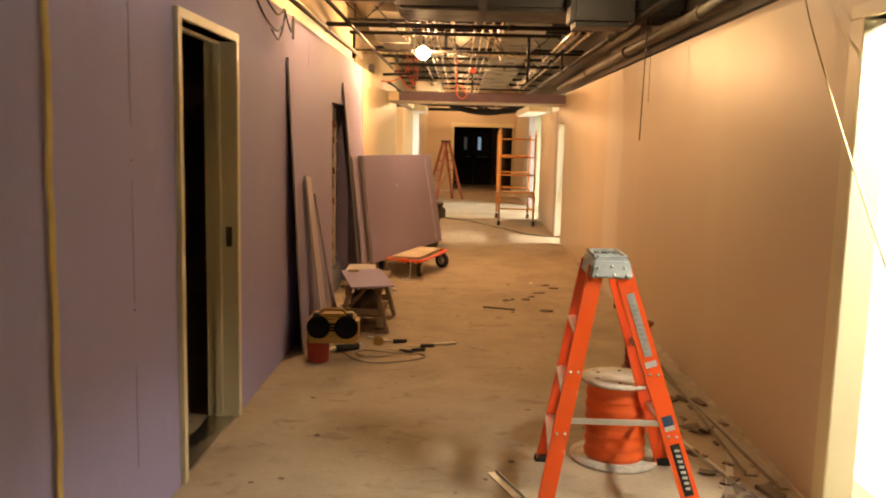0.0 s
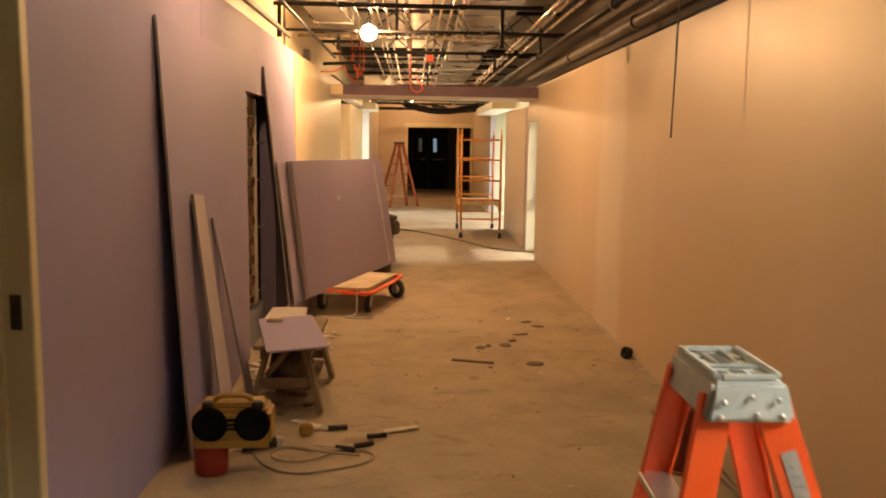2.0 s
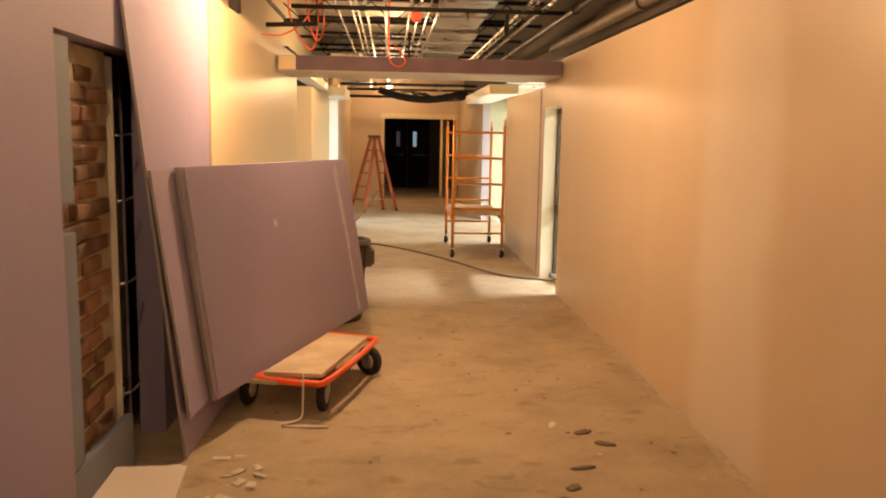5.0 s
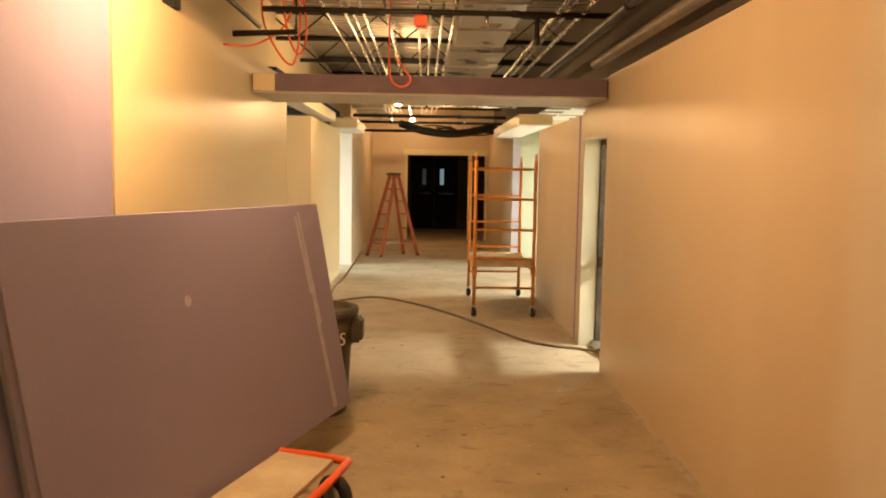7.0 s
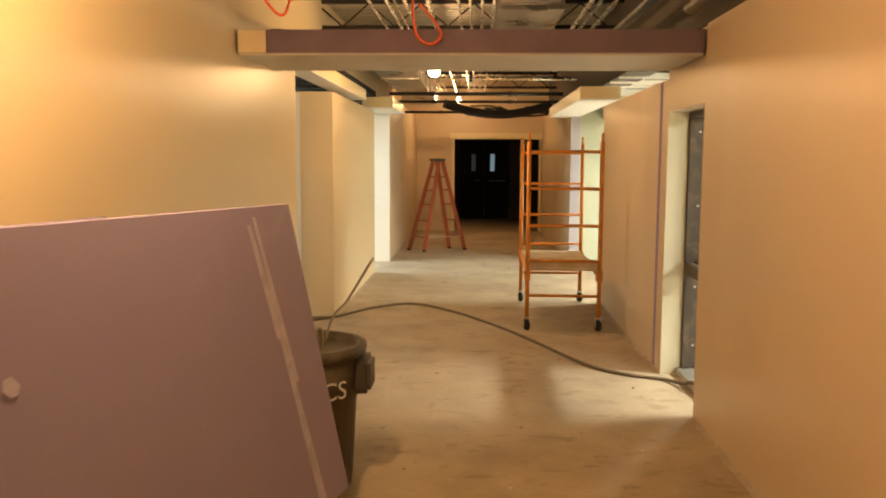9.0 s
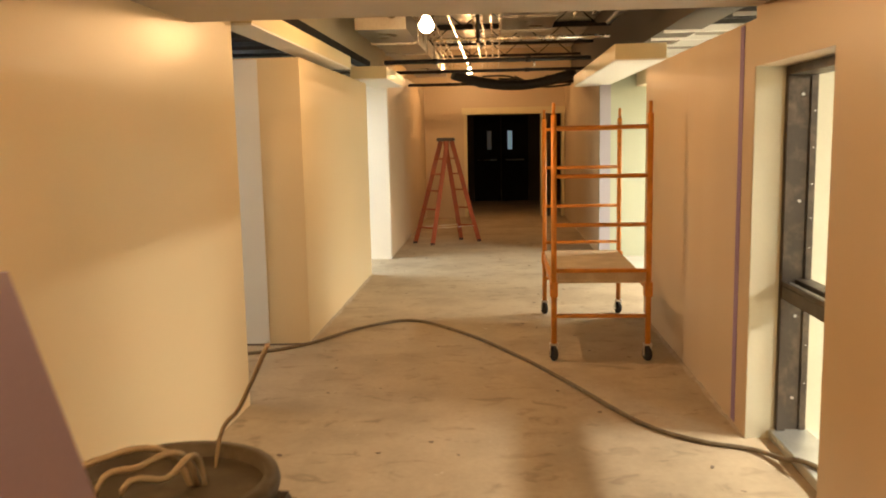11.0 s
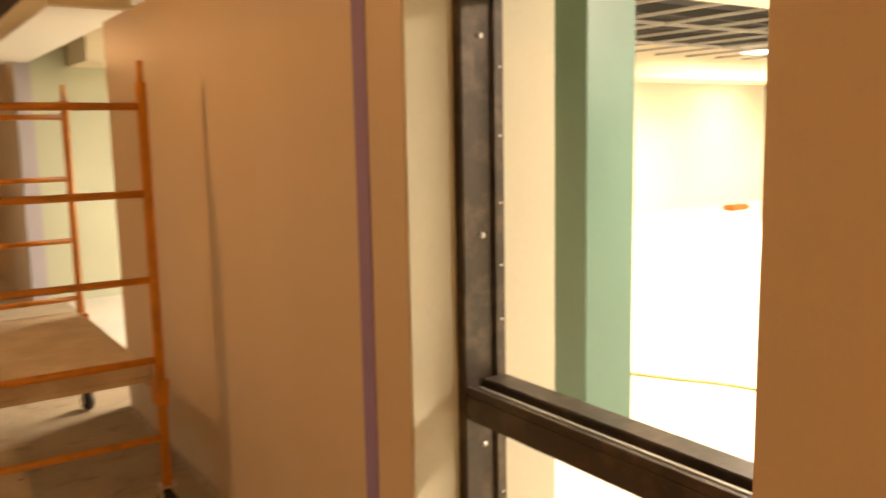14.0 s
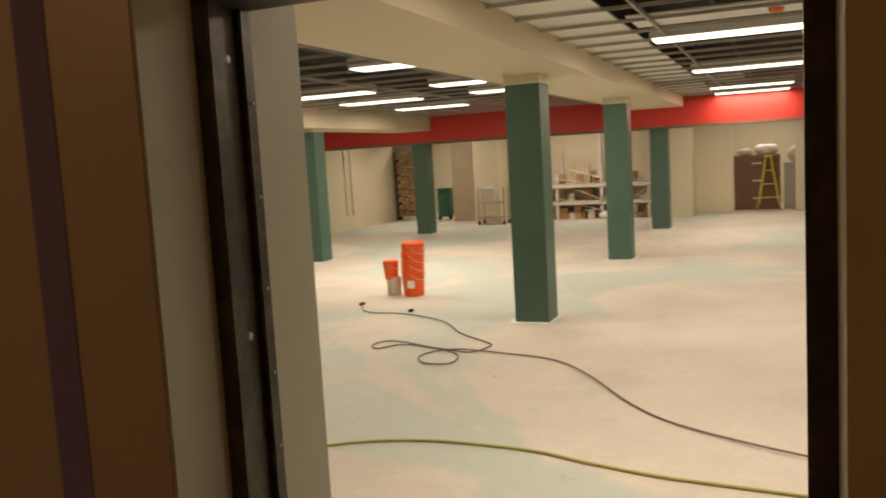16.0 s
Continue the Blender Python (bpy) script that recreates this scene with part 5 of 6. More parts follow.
duct("air_duct", 1.72, 2.22, 9.0, 14.9, 2.88, 3.12, "galvanised rectangular air duct in the void")
duct("air_duct", 1.68, 2.28, 15.1, 20.0, 2.86, 3.10, "galvanised rectangular air duct in the void")
duct("air_duct", 0.12, 0.52, 9.6, 12.0, 2.86, 3.08, "galvanised rectangular air duct in the void")
duct("air_duct", 0.25, 0.75, 17.6, 24.0, 2.62, 2.82, "galvanised rectangular air duct in the void")
bd = thing("black_duct", "large black wrapped duct crossing the void", "duct")
part("trunk", box(0.68, 3.0, 6.35, 7.05, 2.63, 3.10, bevel=0.03), PIPE, bd)
part("branch", box(2.05, 2.54, 6.0, 6.34, 2.48, 2.90, bevel=0.04), PIPE, bd, "black wrapped branch")
part("seam_band", box(1.35, 1.42, 6.34, 7.06, 2.62, 3.105, bevel=0.005), DARK_GRID, bd)
part("seam_band", box(2.25, 2.32, 6.34, 7.06, 2.62, 3.105, bevel=0.005), DARK_GRID, bd)
sag = [(0.95, 22.3, 2.52), (1.25, 22.4, 2.43), (1.65, 22.5, 2.36), (2.05, 22.5, 2.35), (2.40, 22.4, 2.40), (2.80, 22.3, 2.50)]
fd = thing("flexible_duct", "black flexible duct sagging under the ceiling", "duct")
part("hose", tube(curve_pts(sag, 8), 0.075, 12), RUBBER, fd)
for q in curve_pts(sag, 8)[2::3]:
    part("rib", lathe([(0.070, -0.008), (0.083, 0.0), (0.070, 0.008)], 12, pose(q.x, q.y, q.z, 0, 90, 0)), RUBBER, fd)
rng = random.Random(21)
for k in range(5):
    pts = [(0.9 + 0.25 * k, 22.7 + rng.uniform(-0.2, 0.5), 2.50)]
    for q in range(4):
        pts.append((pts[-1][0] + rng.uniform(0.2, 0.4), pts[-1][1] + rng.uniform(-0.2, 0.2), 2.40 + rng.uniform(-0.05, 0.10)))
    pts = [(min(x, 2.85), y, z) for x, y, z in pts]
    tagged(part("sagging_cable", tube(curve_pts(pts, 5), rng.uniform(0.012, 0.025), 8), RUBBER), "sagging black cable under the ceiling", "cable", "sagging cables")
for k in range(4):
    x = 0.35 + 0.6 * k
    pts = [(x, 8.0 + k * 0.8, 2.9), (x + 0.2, 8.6 + k * 0.8, 2.72), (x + 0.1, 9.2 + k * 0.7, 2.85), (x + 0.25, 10.2 + k * 0.4, 2.75)]
    tagged(part("slack_wire", tube(curve_pts(pts, 6), 0.006, 6), PIPE), "slack dark wire in the ceiling void", "wire", "slack wires in the void")
HOTCORD = mat("orange_cord", (0.80, 0.13, 0.05), 0.5, var=0.1)
loops = [[(0.26, 12.3, 3.1), (0.24, 12.3, 2.7), (0.34, 12.3, 2.45), (0.46, 12.35, 2.36), (0.5, 12.4, 2.75), (0.45, 12.3, 3.1)],
         [(0.40, 12.1, 3.1), (0.43, 12.2, 2.6), (0.50, 12.3, 2.42), (0.56, 12.3, 2.6), (0.5, 12.2, 3.1)],
         [(1.16, 12.5, 3.0), (1.15, 12.55, 2.5), (1.16, 12.67, 2.30), (1.24, 12.68, 2.235), (1.31, 12.67, 2.28), (1.27, 12.62, 2.36), (1.19, 12.6, 2.45)],
         [(0.05, 11.9, 2.42), (0.22, 12.1, 2.45), (0.4, 12.3, 2.62), (0.5, 12.3, 2.9)]]
for pts in loops:
    tagged(part("orange_lead", tube(curve_pts(pts, 7), 0.008, 6), HOTCORD), "tangled orange cord hanging by the soffit", "cable", "orange cords by the soffit")
alarm = thing("red_box", "small red electrical box under the ceiling", "electrical box", (1.39, 11.9, 2.56))
part("case", box(-0.04, 0.04, -0.03, 0.03, 0, 0.08, bevel=0.006), mat("alarm_red", (0.6, 0.03, 0.02), 0.4), alarm)
part("cover", box(-0.045, 0.045, -0.034, -0.030, 0.01, 0.07), HOTCORD, alarm)


def caged_bulb(x, y, z, top, s=1.0):
    t = thing("work_bulb", "bright bare work bulb hanging on a cord", "lamp", (x, y, z), "work bulbs on the string")
    prof = [(0.014, 0.075), (0.024, 0.066), (0.052, 0.042), (0.072, 0.0), (0.060, -0.042), (0.032, -0.066), (0.0, -0.072)]
    prof = [(a * s, b * s if b < 0.06 else b) for a, b in prof]
    ob = part("bulb", lathe(prof, 16), BULB_GLOW, t, "glowing glass bulb")
    ob.visible_shadow = False
    part("socket", lathe([(0.018, 0.072), (0.022, 0.08), (0.022, 0.14), (0.010, 0.155)], 12), RUBBER, t)
    part("cord", tube([(0, 0, 0.15), (0.02, 0.05, top - z)], 0.006, 6), RUBBER, t)


caged_bulb(0.755, 9.75, 2.63, 3.2, 1.15)
caged_bulb(1.135, 15.26, 2.345, 2.83, 0.75)
caged_bulb(2.15, 4.75, 2.74, 3.2)
# body for the added, unseen bulb over the left wall
caged_bulb(0.42, 6.0, 2.88, 3.2, 0.7)
caged_bulb(1.15, 24.2, 2.70, 3.25, 0.7)


# ---- fluorescent lamps and ceiling grids ----
def troffer(x, y, z, s, group):
    t = thing("ceiling_light", "lit fluorescent troffer in the ceiling grid", "ceiling light", (x, y, z), group)
    part("frame", box(-0.16, 0.16, -s / 2 - 0.02, s / 2 + 0.02, 0.0, 0.09, bevel=0.004), WHITE, t)
    part("diffuser", box(-0.145, 0.145, -s / 2, s / 2, -0.012, -0.002), TUBE_GLOW, t, "glowing white diffuser")


for x, y, s, w in HALL_LAMPS:
    troffer(x, y, HALL_Z, s, "troffers in the hall")
for x, y, s, w in SIDE_LAMPS:
    troffer(x, y, SIDE_Z, s, "troffers in the side rooms")
troffer(STORE_LAMP[0], STORE_LAMP[1], 2.44, 1.22, "troffers in the store room")

GRIDBAR = mat("dusty_grid_bar", (0.36, 0.34, 0.30), 0.6)
for x, y, s, w in BACK_LAMPS:
    troffer(x, y, HALL_Z, s, "troffers in the store behind the hall")
    tagged(part("hanger_rod", tube([(x, y, HALL_Z + 0.02), (x, y, 2.925)], 0.006, 6), STEEL), "thin steel rod holding a ceiling lamp", "rod", "hanger rods of the lamps")
grid = bmesh.new()
GX0, GX1, GY0, GY1 = 3.40, 17.98, 5.05, 22.35
y = GY0
while y < GY1:
    if not (14.35 < y < 15.4 or 19.45 < y < 20.35):
        add_box(grid, GX0, GX1, y - 0.009, y + 0.009, HALL_Z, HALL_Z + 0.030)
    y += 1.22
x = GX0 + 0.3
while x < GX1:
    for a, b in ((GY0, 14.39), (15.36, 19.49), (20.31, GY1)):
        add_box(grid, x - 0.008, x + 0.008, a, b, HALL_Z + 0.002, HALL_Z + 0.028)
    x += 0.61
setting("ceiling_grid", grid, GRIDBAR, "white metal ceiling grid with its tiles out", "ceiling grid")
above = bmesh.new()
rng = random.Random(12)
for k in range(22):
    y = 5.4 + k * 0.78
    if not (14.3 < y < 15.45 or 19.4 < y < 20.4):
        add_box(above, 3.42, 17.9, y, y + rng.uniform(0.02, 0.08), 2.62 + rng.uniform(0, 0.12), 2.78)
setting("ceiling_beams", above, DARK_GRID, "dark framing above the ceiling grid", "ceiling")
tiles = thing("ceiling_tiles", "row of white ceiling tiles beside the bulkhead", "ceiling tile")
for k in range(23):
    part("tile", box(3.72 + k * 0.61, 4.32 + k * 0.61 + 0.006, 13.82, 14.39, HALL_Z + 0.036, HALL_Z + 0.05), WHITE, tiles)
for x, y in ((7.95, 12.55), (14.1, 13.2)):
    tagged(part("ceiling_tile", box(x, x + 0.6, y, y + 1.2, HALL_Z + 0.036, HALL_Z + 0.05), WHITE), "single white tile left in the grid", "ceiling tile", "loose tiles in the grid")
det = thing("smoke_detector", "round pale smoke detector with an orange cover", "smoke detector", (8.2, 12.75, HALL_Z + 0.035))
part("base", lathe([(0.0, -0.012), (0.075, -0.012), (0.075, 0.0), (0.0, 0.0)], 18), WHITE, det)
part("cover", lathe([(0.0, -0.045), (0.045, -0.040), (0.055, -0.013), (0.0, -0.0125)], 18), mat("orange_cover", (0.75, 0.16, 0.04), 0.5), det, "orange dust cover")
sgrid = bmesh.new()
for k in range(10):
    add_box(sgrid, -3.8, -0.02, 14.4 + k * 0.61, 14.43 + k * 0.61, 2.38, 2.41)
setting("ceiling_grid_side", sgrid, DARK_GRID, "dark grid bars over the side opening", "ceiling grid")
egrid = bmesh.new()
for k in range(6):
    add_box(egrid, 3.06, 5.6, 16.9 + k * 0.6, 16.94 + k * 0.6, 2.44, 2.5)
setting("ceiling_grid_east", egrid, WHITE, "grid bars over the side opening", "ceiling grid")

# ---- hall: columns ----
CAP = mat("column_cap_trim", (0.66, 0.62, 0.52), 0.6)
for x, y, h, neck, label in ((9.16, 15.06, 2.19, 2.279, "dark green square column with a pale cap"), (13.58, 15.03, 2.19, 2.279, "dark green square column with a pale cap"), (18.05, 15.04, 1.93, 1.935, "dark green square column under the red fascia"),
                             (13.59, 20.03, 2.12, 2.169, "dark green square column with a pale cap"), (18.07, 19.98, 1.93, 1.935, "dark green square column under the red fascia"), (4.54, 15.08, 2.19, 2.279, "dark green square column near the window")):
    c = thing("column", label, "column", (x, y, 0), "green columns in the hall")
    part("shaft", box(0.0, 0.325, -0.325, 0.0, 0.0, h, bevel=0.004), GREEN, c)
    part("cap", box(-0.012, 0.337, -0.337, 0.012, h + 0.001, h + 0.02), CAP, c, "pale cap trim")
    if neck - h > 0.03:
        part("neck", box(0.0, 0.325, -0.325, 0.0, h + 0.021, neck), IVORY, c, "ivory boxed neck")
    rngp = random.Random(int(x * 10 + y))
    ring = []
    for k in range(24):
        a = 2 * math.pi * (k + 0.5) / 24
        r = 0.235 / max(abs(math.cos(a)), abs(math.sin(a))) * rngp.uniform(0.80, 1.05)
        ring.append((0.1625 + r * math.cos(a), -0.1625 + r * math.sin(a)))
    part("base_patch", prism(ring, 0.0, 0.006), WHITE, c, "rough white patch at the foot")

# ---- hall: buckets, cords, back of the room ----
HOT = mat("orange_plastic", (0.90, 0.115, 0.012), 0.45, var=0.06)


def bucket(x, y, z, s, label, mt=HOT):
    t = thing("bucket", label, "bucket", (x, y, z), "orange buckets")
    r, h = 0.15 * s, 0.37 * s
    part("shell", lathe([(r * 0.86, 0), (r * 0.88, 0.005), (r, h * 0.82), (r * 0.97, h), (r * 0.92, h), (r * 0.84, 0.012), (0, 0.012)], 22), mt, t)
    for f in (0.80, 0.9):
        part("rib", lathe([(r * 0.99, h * f), (r * 1.07, h * f + 0.004), (r * 1.07, h * f + 0.012), (r * 0.99, h * f + 0.016)], 22), mt, t)
    part("handle", tube(curve_pts([(-r * 1.05, 0, h * 0.85), (-r * 0.7, -r * 0.9, h * 0.6), (r * 0.7, -r * 0.9, h * 0.6), (r * 1.05, 0, h * 0.85)], 5), 0.004, 6), ALU, t, "thin wire handle")


bucket(10.58, 16.73, 0.0, 0.88, "orange plastic bucket under a stack")
for k in range(3):
    bucket(10.58 + 0.004 * k, 16.73 - 0.005 * k, 0.10 + 0.10 * k, 0.88, "orange plastic bucket nested in a stack")
bucket(10.62, 17.00, 0.0, 0.60, "small pale bucket beside the orange stack", PALE_CHIP)
bucket(10.60, 17.02, 0.19, 0.60, "small orange bucket on a pale one")
tagged(part("bucket_label", box(10.447, 10.450, 16.66, 16.75, 0.10, 0.19), WHITE), "white paper label on the bucket", "label")
GREYCORD = mat("grey_cord", (0.20, 0.13, 0.11), 0.6)
GREENCORD = mat("yellow_green_cord", (0.42, 0.40, 0.12), 0.5)
c1 = [(9.89, 17.07), (9.48, 16.78), (9.42, 16.32), (9.06, 15.76), (8.60, 15.40), (8.31, 15.08), (8.14, 14.96), (7.93, 15.06), (8.01, 15.37), (8.07, 15.72), (7.93, 15.90), (8.06, 16.00), (8.19, 15.88),
      (8.06, 15.49), (7.84, 15.15), (7.52, 15.08), (7.54, 15.31), (7.78, 15.42), (7.97, 15.21), (7.93, 14.79), (7.78, 14.34), (7.36, 13.98), (6.78, 13.60), (6.42, 13.25), (6.05, 12.60), (5.80, 11.80)]
c1 = [(x, y, 0.010 + 0.008 * (k % 3 == 0)) for k, (x, y) in enumerate(c1)]
tagged(part("extension_lead", tube(curve_pts(c1, 7), 0.0065, 6), GREYCORD), "grey extension cord coiled loosely on the hall floor", "cord")
c2 = [(5.2, 16.2, 0.01), (5.61, 15.25, 0.01), (5.78, 14.95, 0.01), (5.87, 14.70, 0.01), (5.90, 14.40, 0.01), (5.86, 13.95, 0.01), (5.76, 13.65, 0.01), (5.66, 13.27, 0.01), (5.62, 12.94, 0.01), (5.45, 11.6, 0.01)]
tagged(part("extension_lead", tube(curve_pts(c2, 7), 0.0085, 6), GREENCORD), "yellow-green cord running across the hall floor", "cord")
tagged(part("cord_plug", box(9.87, 9.94, 17.04, 17.09, 0, 0.03, bevel=0.008), RUBBER), "black plug at the cord end", "plug")
tagged(part("plug_block", box(9.55, 9.61, 16.30, 16.35, 0, 0.028, bevel=0.008), RUBBER), "small black plug on the hall floor", "plug")
tagged(part("orange_tool", box(14.6, 15.1, 21.3, 21.55, 0, 0.10, bevel=0.03), HOT), "small orange tool on the hall floor", "tool")

# openings at the back of the hall
shelf = thing("storage_rack", "tall rack packed with brown cartons", "rack", (22.35, 21.82, 0))
CARTON = mat("brown_carton", (0.32, 0.18, 0.08), 0.85, var=0.2, scale=5, rand=0.3)
for k in range(9):
    part("shelf", box(-0.25, 0.08, -0.05, 0.50, 0.10 + 0.19 * k, 0.125 + 0.19 * k), WOOD, shelf)
    for j in range(3):
        part("carton", box(-0.24, 0.06, -0.04 + 0.17 * j, 0.11 + 0.17 * j, 0.126 + 0.19 * k, 0.23 + 0.19 * k + 0.02 * ((k + j) % 3), bevel=0.004), CARTON, shelf)
for yy in (-0.06, 0.50):
    part("post", box(-0.25, 0.08, yy, yy + 0.02, 0, 1.86), DARK_GRID, shelf)
bin2 = thing("wheeled_bin", "dark green wheeled bin in the far doorway", "bin", (22.0, 20.85, 0))
DKGREEN = mat("dark_green_plastic", (0.02, 0.09, 0.05), 0.5)
part("body", box(-0.2, 0.1, -0.17, 0.17, 0.08, 0.75, bevel=0.03), DKGREEN, bin2)
part("lid", box(-0.22, 0.12, -0.19, 0.19, 0.755, 0.82, bevel=0.02), DKGREEN, bin2)
part("wheel", lathe([(0.02, -0.02), (0.08, -0.02), (0.08, 0.02), (0.02, 0.02)], 14, pose(-0.1, -0.15, 0.08, 90)), RUBBER, bin2)
part("wheel", lathe([(0.02, -0.02), (0.08, -0.02), (0.08, 0.02), (0.02, 0.02)], 14, pose(-0.1, 0.15, 0.08, 90)), RUBBER, bin2)
tagged(part("door_leaf", box(21.30, 21.35, 19.81, 20.38, 0.0, 1.95, bevel=0.004), mat("tan_door", (0.34, 0.27, 0.18), 0.5)), "tan flush door standing open at the back", "door")
setting("pilaster", box(20.5, 21.598, 18.87, 19.51, 0, 1.95), IVORY, "ivory boxed pier at the back of the hall", "pier")
setting("pilaster_far", box(20.6, 21.598, 14.53, 15.10, 0, 1.95), IVORY, "ivory boxed pier at the back of the hall", "pier")
cart2 = thing("wooden_trolley", "small wooden trolley carrying a white bucket", "trolley", (20.15, 18.95, 0))
for z in (0.16, 0.50):
    part("shelf", box(-0.2, 0.2, -0.35, 0.3, z, z + 0.03), PLY, cart2)
for sx in (-0.18, 0.18):
    for sy in (-0.33, 0.28):
        part("post", box(sx - 0.02, sx + 0.02, sy - 0.02, sy + 0.02, 0.1, 0.85), PLY, cart2)
        part("wheel", lathe([(0.01, -0.015), (0.05, -0.015), (0.05, 0.015), (0.01, 0.015)], 12, pose(sx, sy, 0.05, 90)), RUBBER, cart2)
tagged(part("white_bucket", lathe([(0.11, 0), (0.13, 0.3), (0.14, 0.3), (0.14, 0.33), (0.0, 0.33)], 16, pose(20.15, 19.05, 0.531)), WHITE), "white plastic bucket on the trolley", "bucket")
rng = random.Random(31)
for k in range(16):
    yy = 15.3 + k * 0.16
    s = rng.uniform(0.10, 0.24)
    tagged(part("carton", box(20.95, 20.95 + s, yy, yy + s, 0, rng.uniform(0.1, 0.4), bevel=0.008), CARTON if k % 3 else PALE_CHIP), "carton among materials stored at the hall back" if k % 3 else "pale bag among stored materials", "carton", "stored cartons")
for k, (y0, y1, z0, z1) in enumerate(((15.6, 17.2, 0.02, 0.72), (15.4, 16.6, 0.7, 0.02), (16.0, 17.6, 0.02, 0.5))):
    tagged(part("stored_pipe", tube([(20.9, y0, z0), (20.9, y1, z1)], 0.02, 8), DUST_PIPE), "length of pipe propped on stored materials", "pipe", "stored pipes")
tagged(part("plywood_sheet", box(21.3, 21.34, 16.9, 17.35, 0, 1.3), PLY), "brown plywood sheet standing at the hall back", "plywood")
tagged(part("timber_post", box(21.2, 21.28, 16.6, 16.68, 0, 1.95), PAPER), "pale timber post at the hall back", "post")
cab = thing("locker", "brown metal cabinet in the far doorway", "cabinet", (22.4, 13.2, 0))
part("body", box(-0.1, 0.4, -0.45, 0.55, 0.0, 1.25, bevel=0.01), mat("brown_metal", (0.15, 0.075, 0.04), 0.5), cab)
for z in (0.1, 0.5, 0.9):
    dr = part("drawer", box(-0.115, -0.101, -0.43, 0.53, z, z + 0.33, bevel=0.004), bpy.data.materials["brown_metal"], cab)
    part("handle", box(-0.13, -0.116, -0.05, 0.15, z + 0.15, z + 0.18), ALU, dr)
yl = thing("yellow_ladder", "yellow step ladder in the far doorway", "ladder", (21.85, 13.0, 0))
YEL = mat("yellow_fibreglass", (0.50, 0.42, 0.05), 0.5)
for s in (-1, 1):
    part("rail", bar((0.0, s * 0.26, 0), (0.1, s * 0.05, 1.2), 0.05, 0.03), YEL, yl)
    part("rail", bar((0.5, s * 0.22, 0), (0.16, s * 0.05, 1.2), 0.05, 0.03), YEL, yl)
for f in (0.25, 0.5, 0.75):
    part("step", bar((0.1 * f, -0.26 + 0.21 * f, 1.2 * f), (0.1 * f, 0.26 - 0.21 * f, 1.2 * f), 0.08, 0.02, (0, 0, 1)), YEL, yl)
part("cap", box(0.02, 0.24, -0.09, 0.09, 1.2, 1.25), YEL, yl)
for k in range(2):
    tagged(part("hall_conduit", tube([(19.4 + 0.3 * k, 22.37, 0.35), (19.4 + 0.3 * k, 22.37, 1.95)], 0.015, 6), STEEL), "thin vertical conduit on the ivory wall", "conduit", "conduits on the hall wall")

mr = thing("material_rack", "pale timber rack holding materials at the hall back", "rack", (20.9, 15.5, 0))
for yy in (0.0, 1.05, 2.1, 3.05):
    for xx in (0.0, 0.55):
        part("post", box(xx - 0.03, xx + 0.03, yy - 0.03, yy + 0.03, 0, 1.05 if xx < 0.3 else 1.6, bevel=0.004), PAPER, mr)
for zz in (0.34, 0.74):
    part("rail", box(-0.045, -0.031, -0.10, 3.15, zz, zz + 0.07, bevel=0.003), PAPER, mr, "pale timber rail")
    part("shelf", box(-0.03, 0.56, -0.05, 3.10, zz + 0.071, zz + 0.09), PLY, mr)
rng = random.Random(61)
for k in range(14):
    yy = 15.55 + k * 0.21
    h = rng.uniform(0.10, 0.26)
    w = rng.uniform(0.12, 0.19)
    top = 0.831 if k % 2 else 0.431
    tagged(part("carton", box(21.0, 21.0 + w, yy, yy + w, top, top + h, bevel=0.006), CARTON if k % 4 else PALE_CHIP), "brown carton on the timber rack" if k % 4 else "pale package on the timber rack", "carton", "cartons on the timber rack")
for k, (yy, z0, z1) in enumerate(((16.2, 0.835, 1.15), (17.0, 0.835, 1.02), (15.7, 0.835, 0.98))):
    tagged(part("stored_pipe", tube([(20.96, yy, z0 + 0.02), (20.96, yy + 1.1, z1)], 0.016, 8), PAPER), "pale length of trim lying over the rack", "trim", "trim lying over the rack")


def sack(x, y, z, sx, sy, sz, mt, label, seed):
    bm = bmesh.new()
    bmesh.ops.create_icosphere(bm, subdivisions=3, radius=1.0)
    rs = random.Random(seed)
    a, b = rs.uniform(0, 6), rs.uniform(0, 6)
    for v in bm.verts:
        c = v.co
        w = 1.0 + 0.14 * math.sin(4.0 * c.x + a) * math.cos(5.0 * c.y + b) + rs.uniform(-0.02, 0.02)
        v.co = Vector((x + sx * c.x * w, y + sy * c.y * w, max(z, z + sz * (0.9 + c.z * w))))
    for q in bm.faces:
        q.smooth = True
    tagged(part("sack", bm, mt), label, "sack", "sacks in the far doorways")


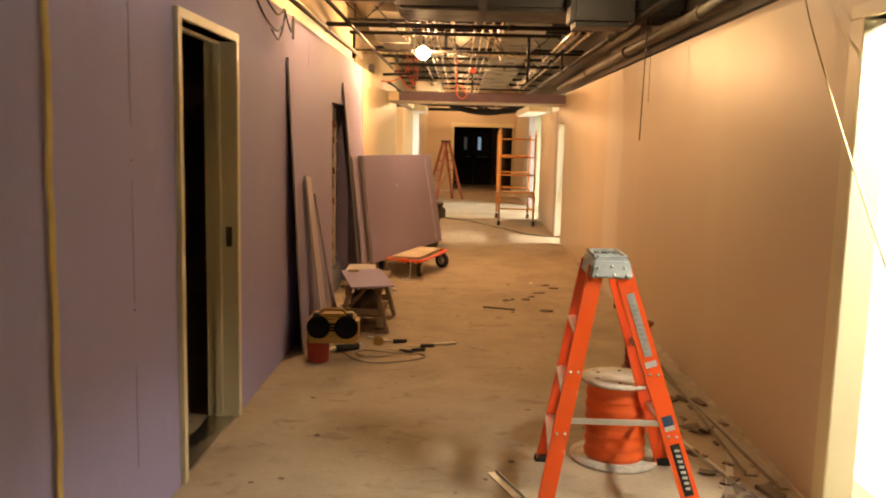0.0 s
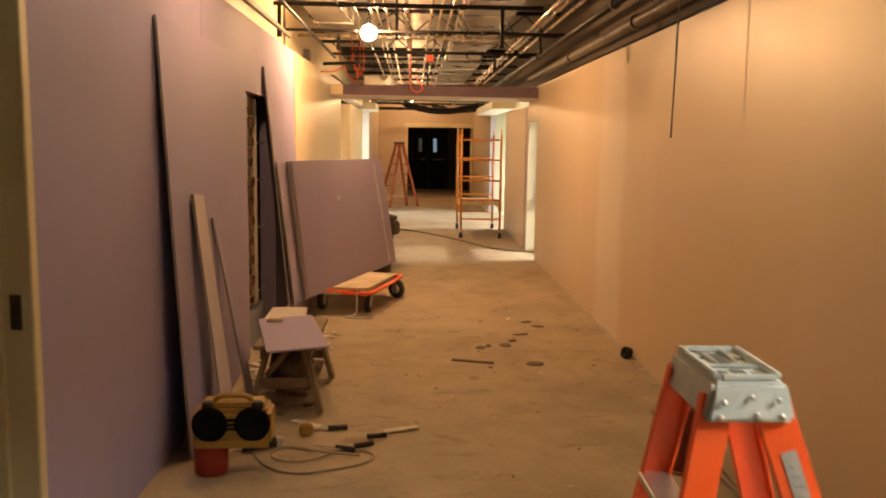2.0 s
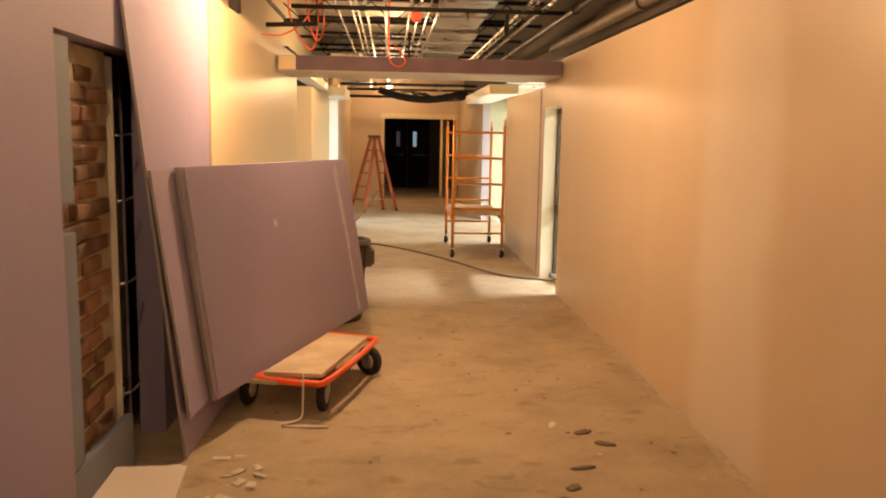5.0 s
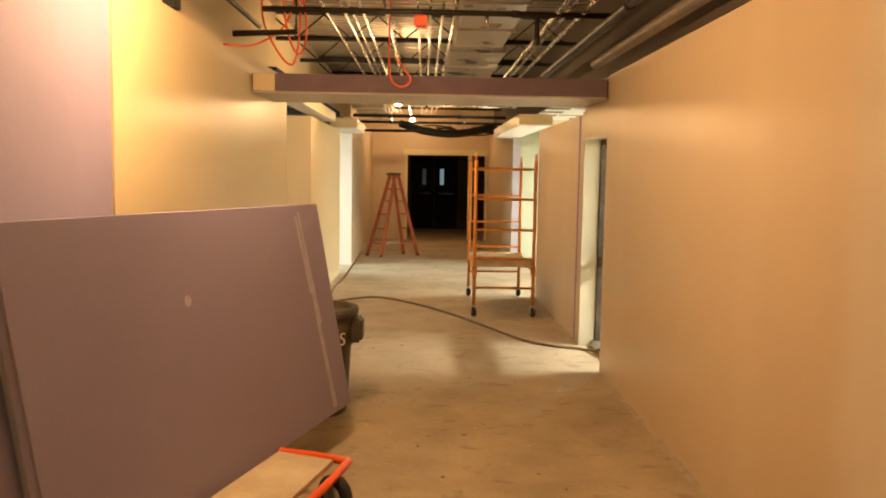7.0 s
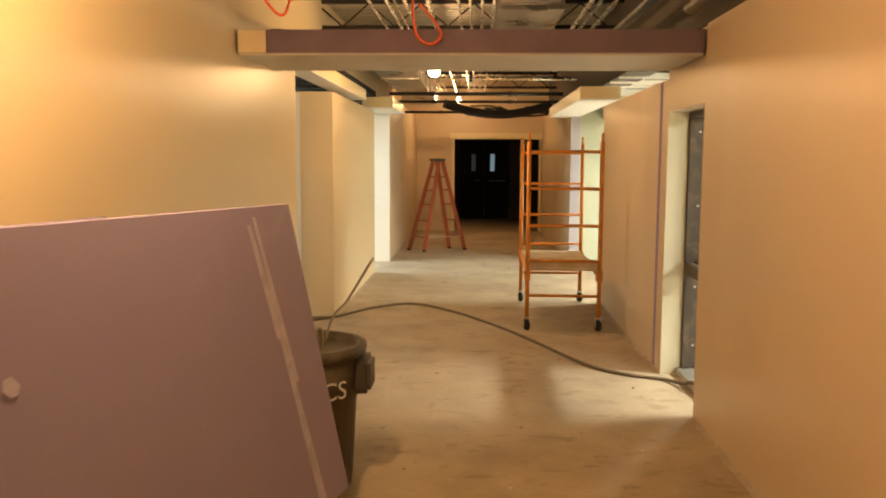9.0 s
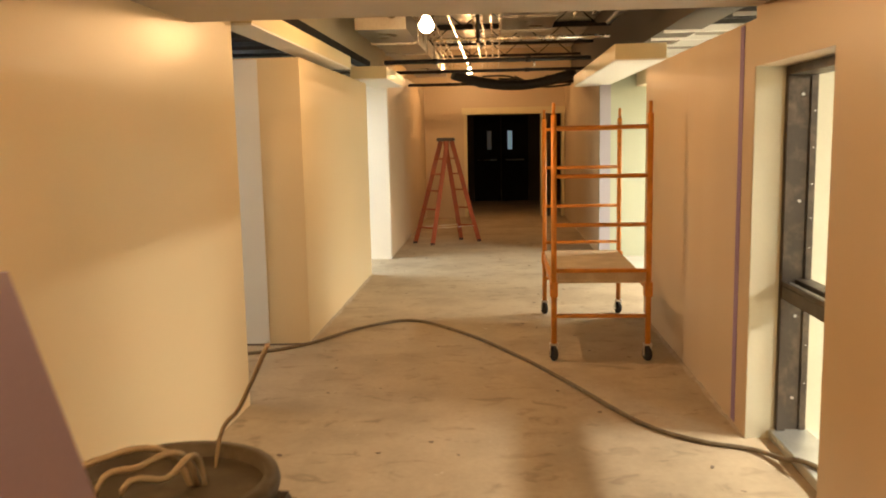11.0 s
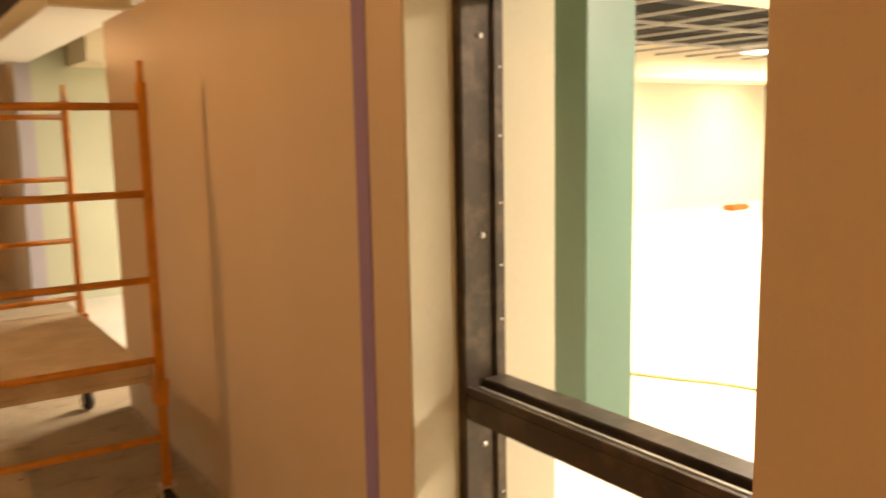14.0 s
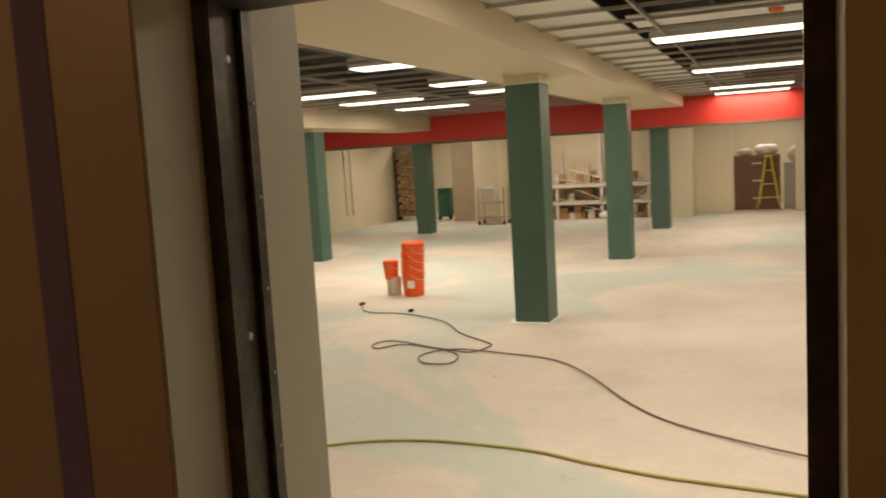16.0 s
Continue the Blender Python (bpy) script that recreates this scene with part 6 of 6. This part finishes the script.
sack(22.55, 13.05, 1.252, 0.20, 0.26, 0.13, WHITE, "crumpled white plastic sack on the cabinet", 3)
sack(22.45, 13.50, 1.252, 0.16, 0.18, 0.09, PALE_CHIP, "pale cloth bundle on the cabinet", 4)
sack(20.80, 16.35, 0.0, 0.16, 0.24, 0.10, WHITE, "white bag lying before the timber rack", 5)
gc = thing("metal_cupboard", "low grey metal cupboard in the far doorway", "cupboard", (22.35, 12.20, 0))
GREYMETAL = mat("grey_metal", (0.34, 0.31, 0.27), 0.5, 0.2)
part("body", box(0.0, 0.45, -0.1, 0.48, 0.0, 1.05, bevel=0.01), GREYMETAL, gc)
for k in range(2):
    dr = part("door", box(-0.016, -0.001, -0.09 + 0.285 * k, 0.185 + 0.285 * k, 0.04, 1.02, bevel=0.004), GREYMETAL, gc)
    part("handle", box(-0.030, -0.017, 0.15 + 0.07 * k, 0.17 + 0.07 * k, 0.5, 0.62), ALU, dr)
sack(22.57, 12.40, 1.052, 0.18, 0.22, 0.20, PALE_CHIP, "pale bundle heaped on the grey cupboard", 8)

# ---- bricks of the old pier ----
BR = []
for k in range(4):
    bmk = box(-0.09, 0.09, -0.103, 0.103, -0.034, 0.034)
    rngb = random.Random(40 + k)
    for v in bmk.verts:
        v.co += Vector([rngb.uniform(-0.006, 0.006) for _ in range(3)])
    bmesh.ops.bevel(bmk, geom=bmk.edges[:], offset=0.006, segments=1, affect="EDGES")
    bmesh.ops.recalc_face_normals(bmk, faces=bmk.faces[:])
    meb = bpy.data.meshes.new("brick")
    bmk.to_mesh(meb)
    bmk.free()
    meb.materials.append(BRICK)
    BR.append(meb)
rng = random.Random(50)
row = 0
z = 0.05
while z < 1.87:
    y = 7.56 - (0.108 if row % 2 else 0.0)
    while y < 8.20:
        if rng.random() > 0.05 and 7.54 < y and y + 0.1 < 8.29:
            ob = new("brick", BR[rng.randrange(4)])
            ob.parent = brick_wall
            ob.matrix_world = pose(-0.162 + rng.uniform(-0.02, 0.012), y, z, rng.uniform(-2, 2), rng.uniform(-2, 2), rng.uniform(-3, 3))
        y += 0.217
    z += 0.0795
    row += 1
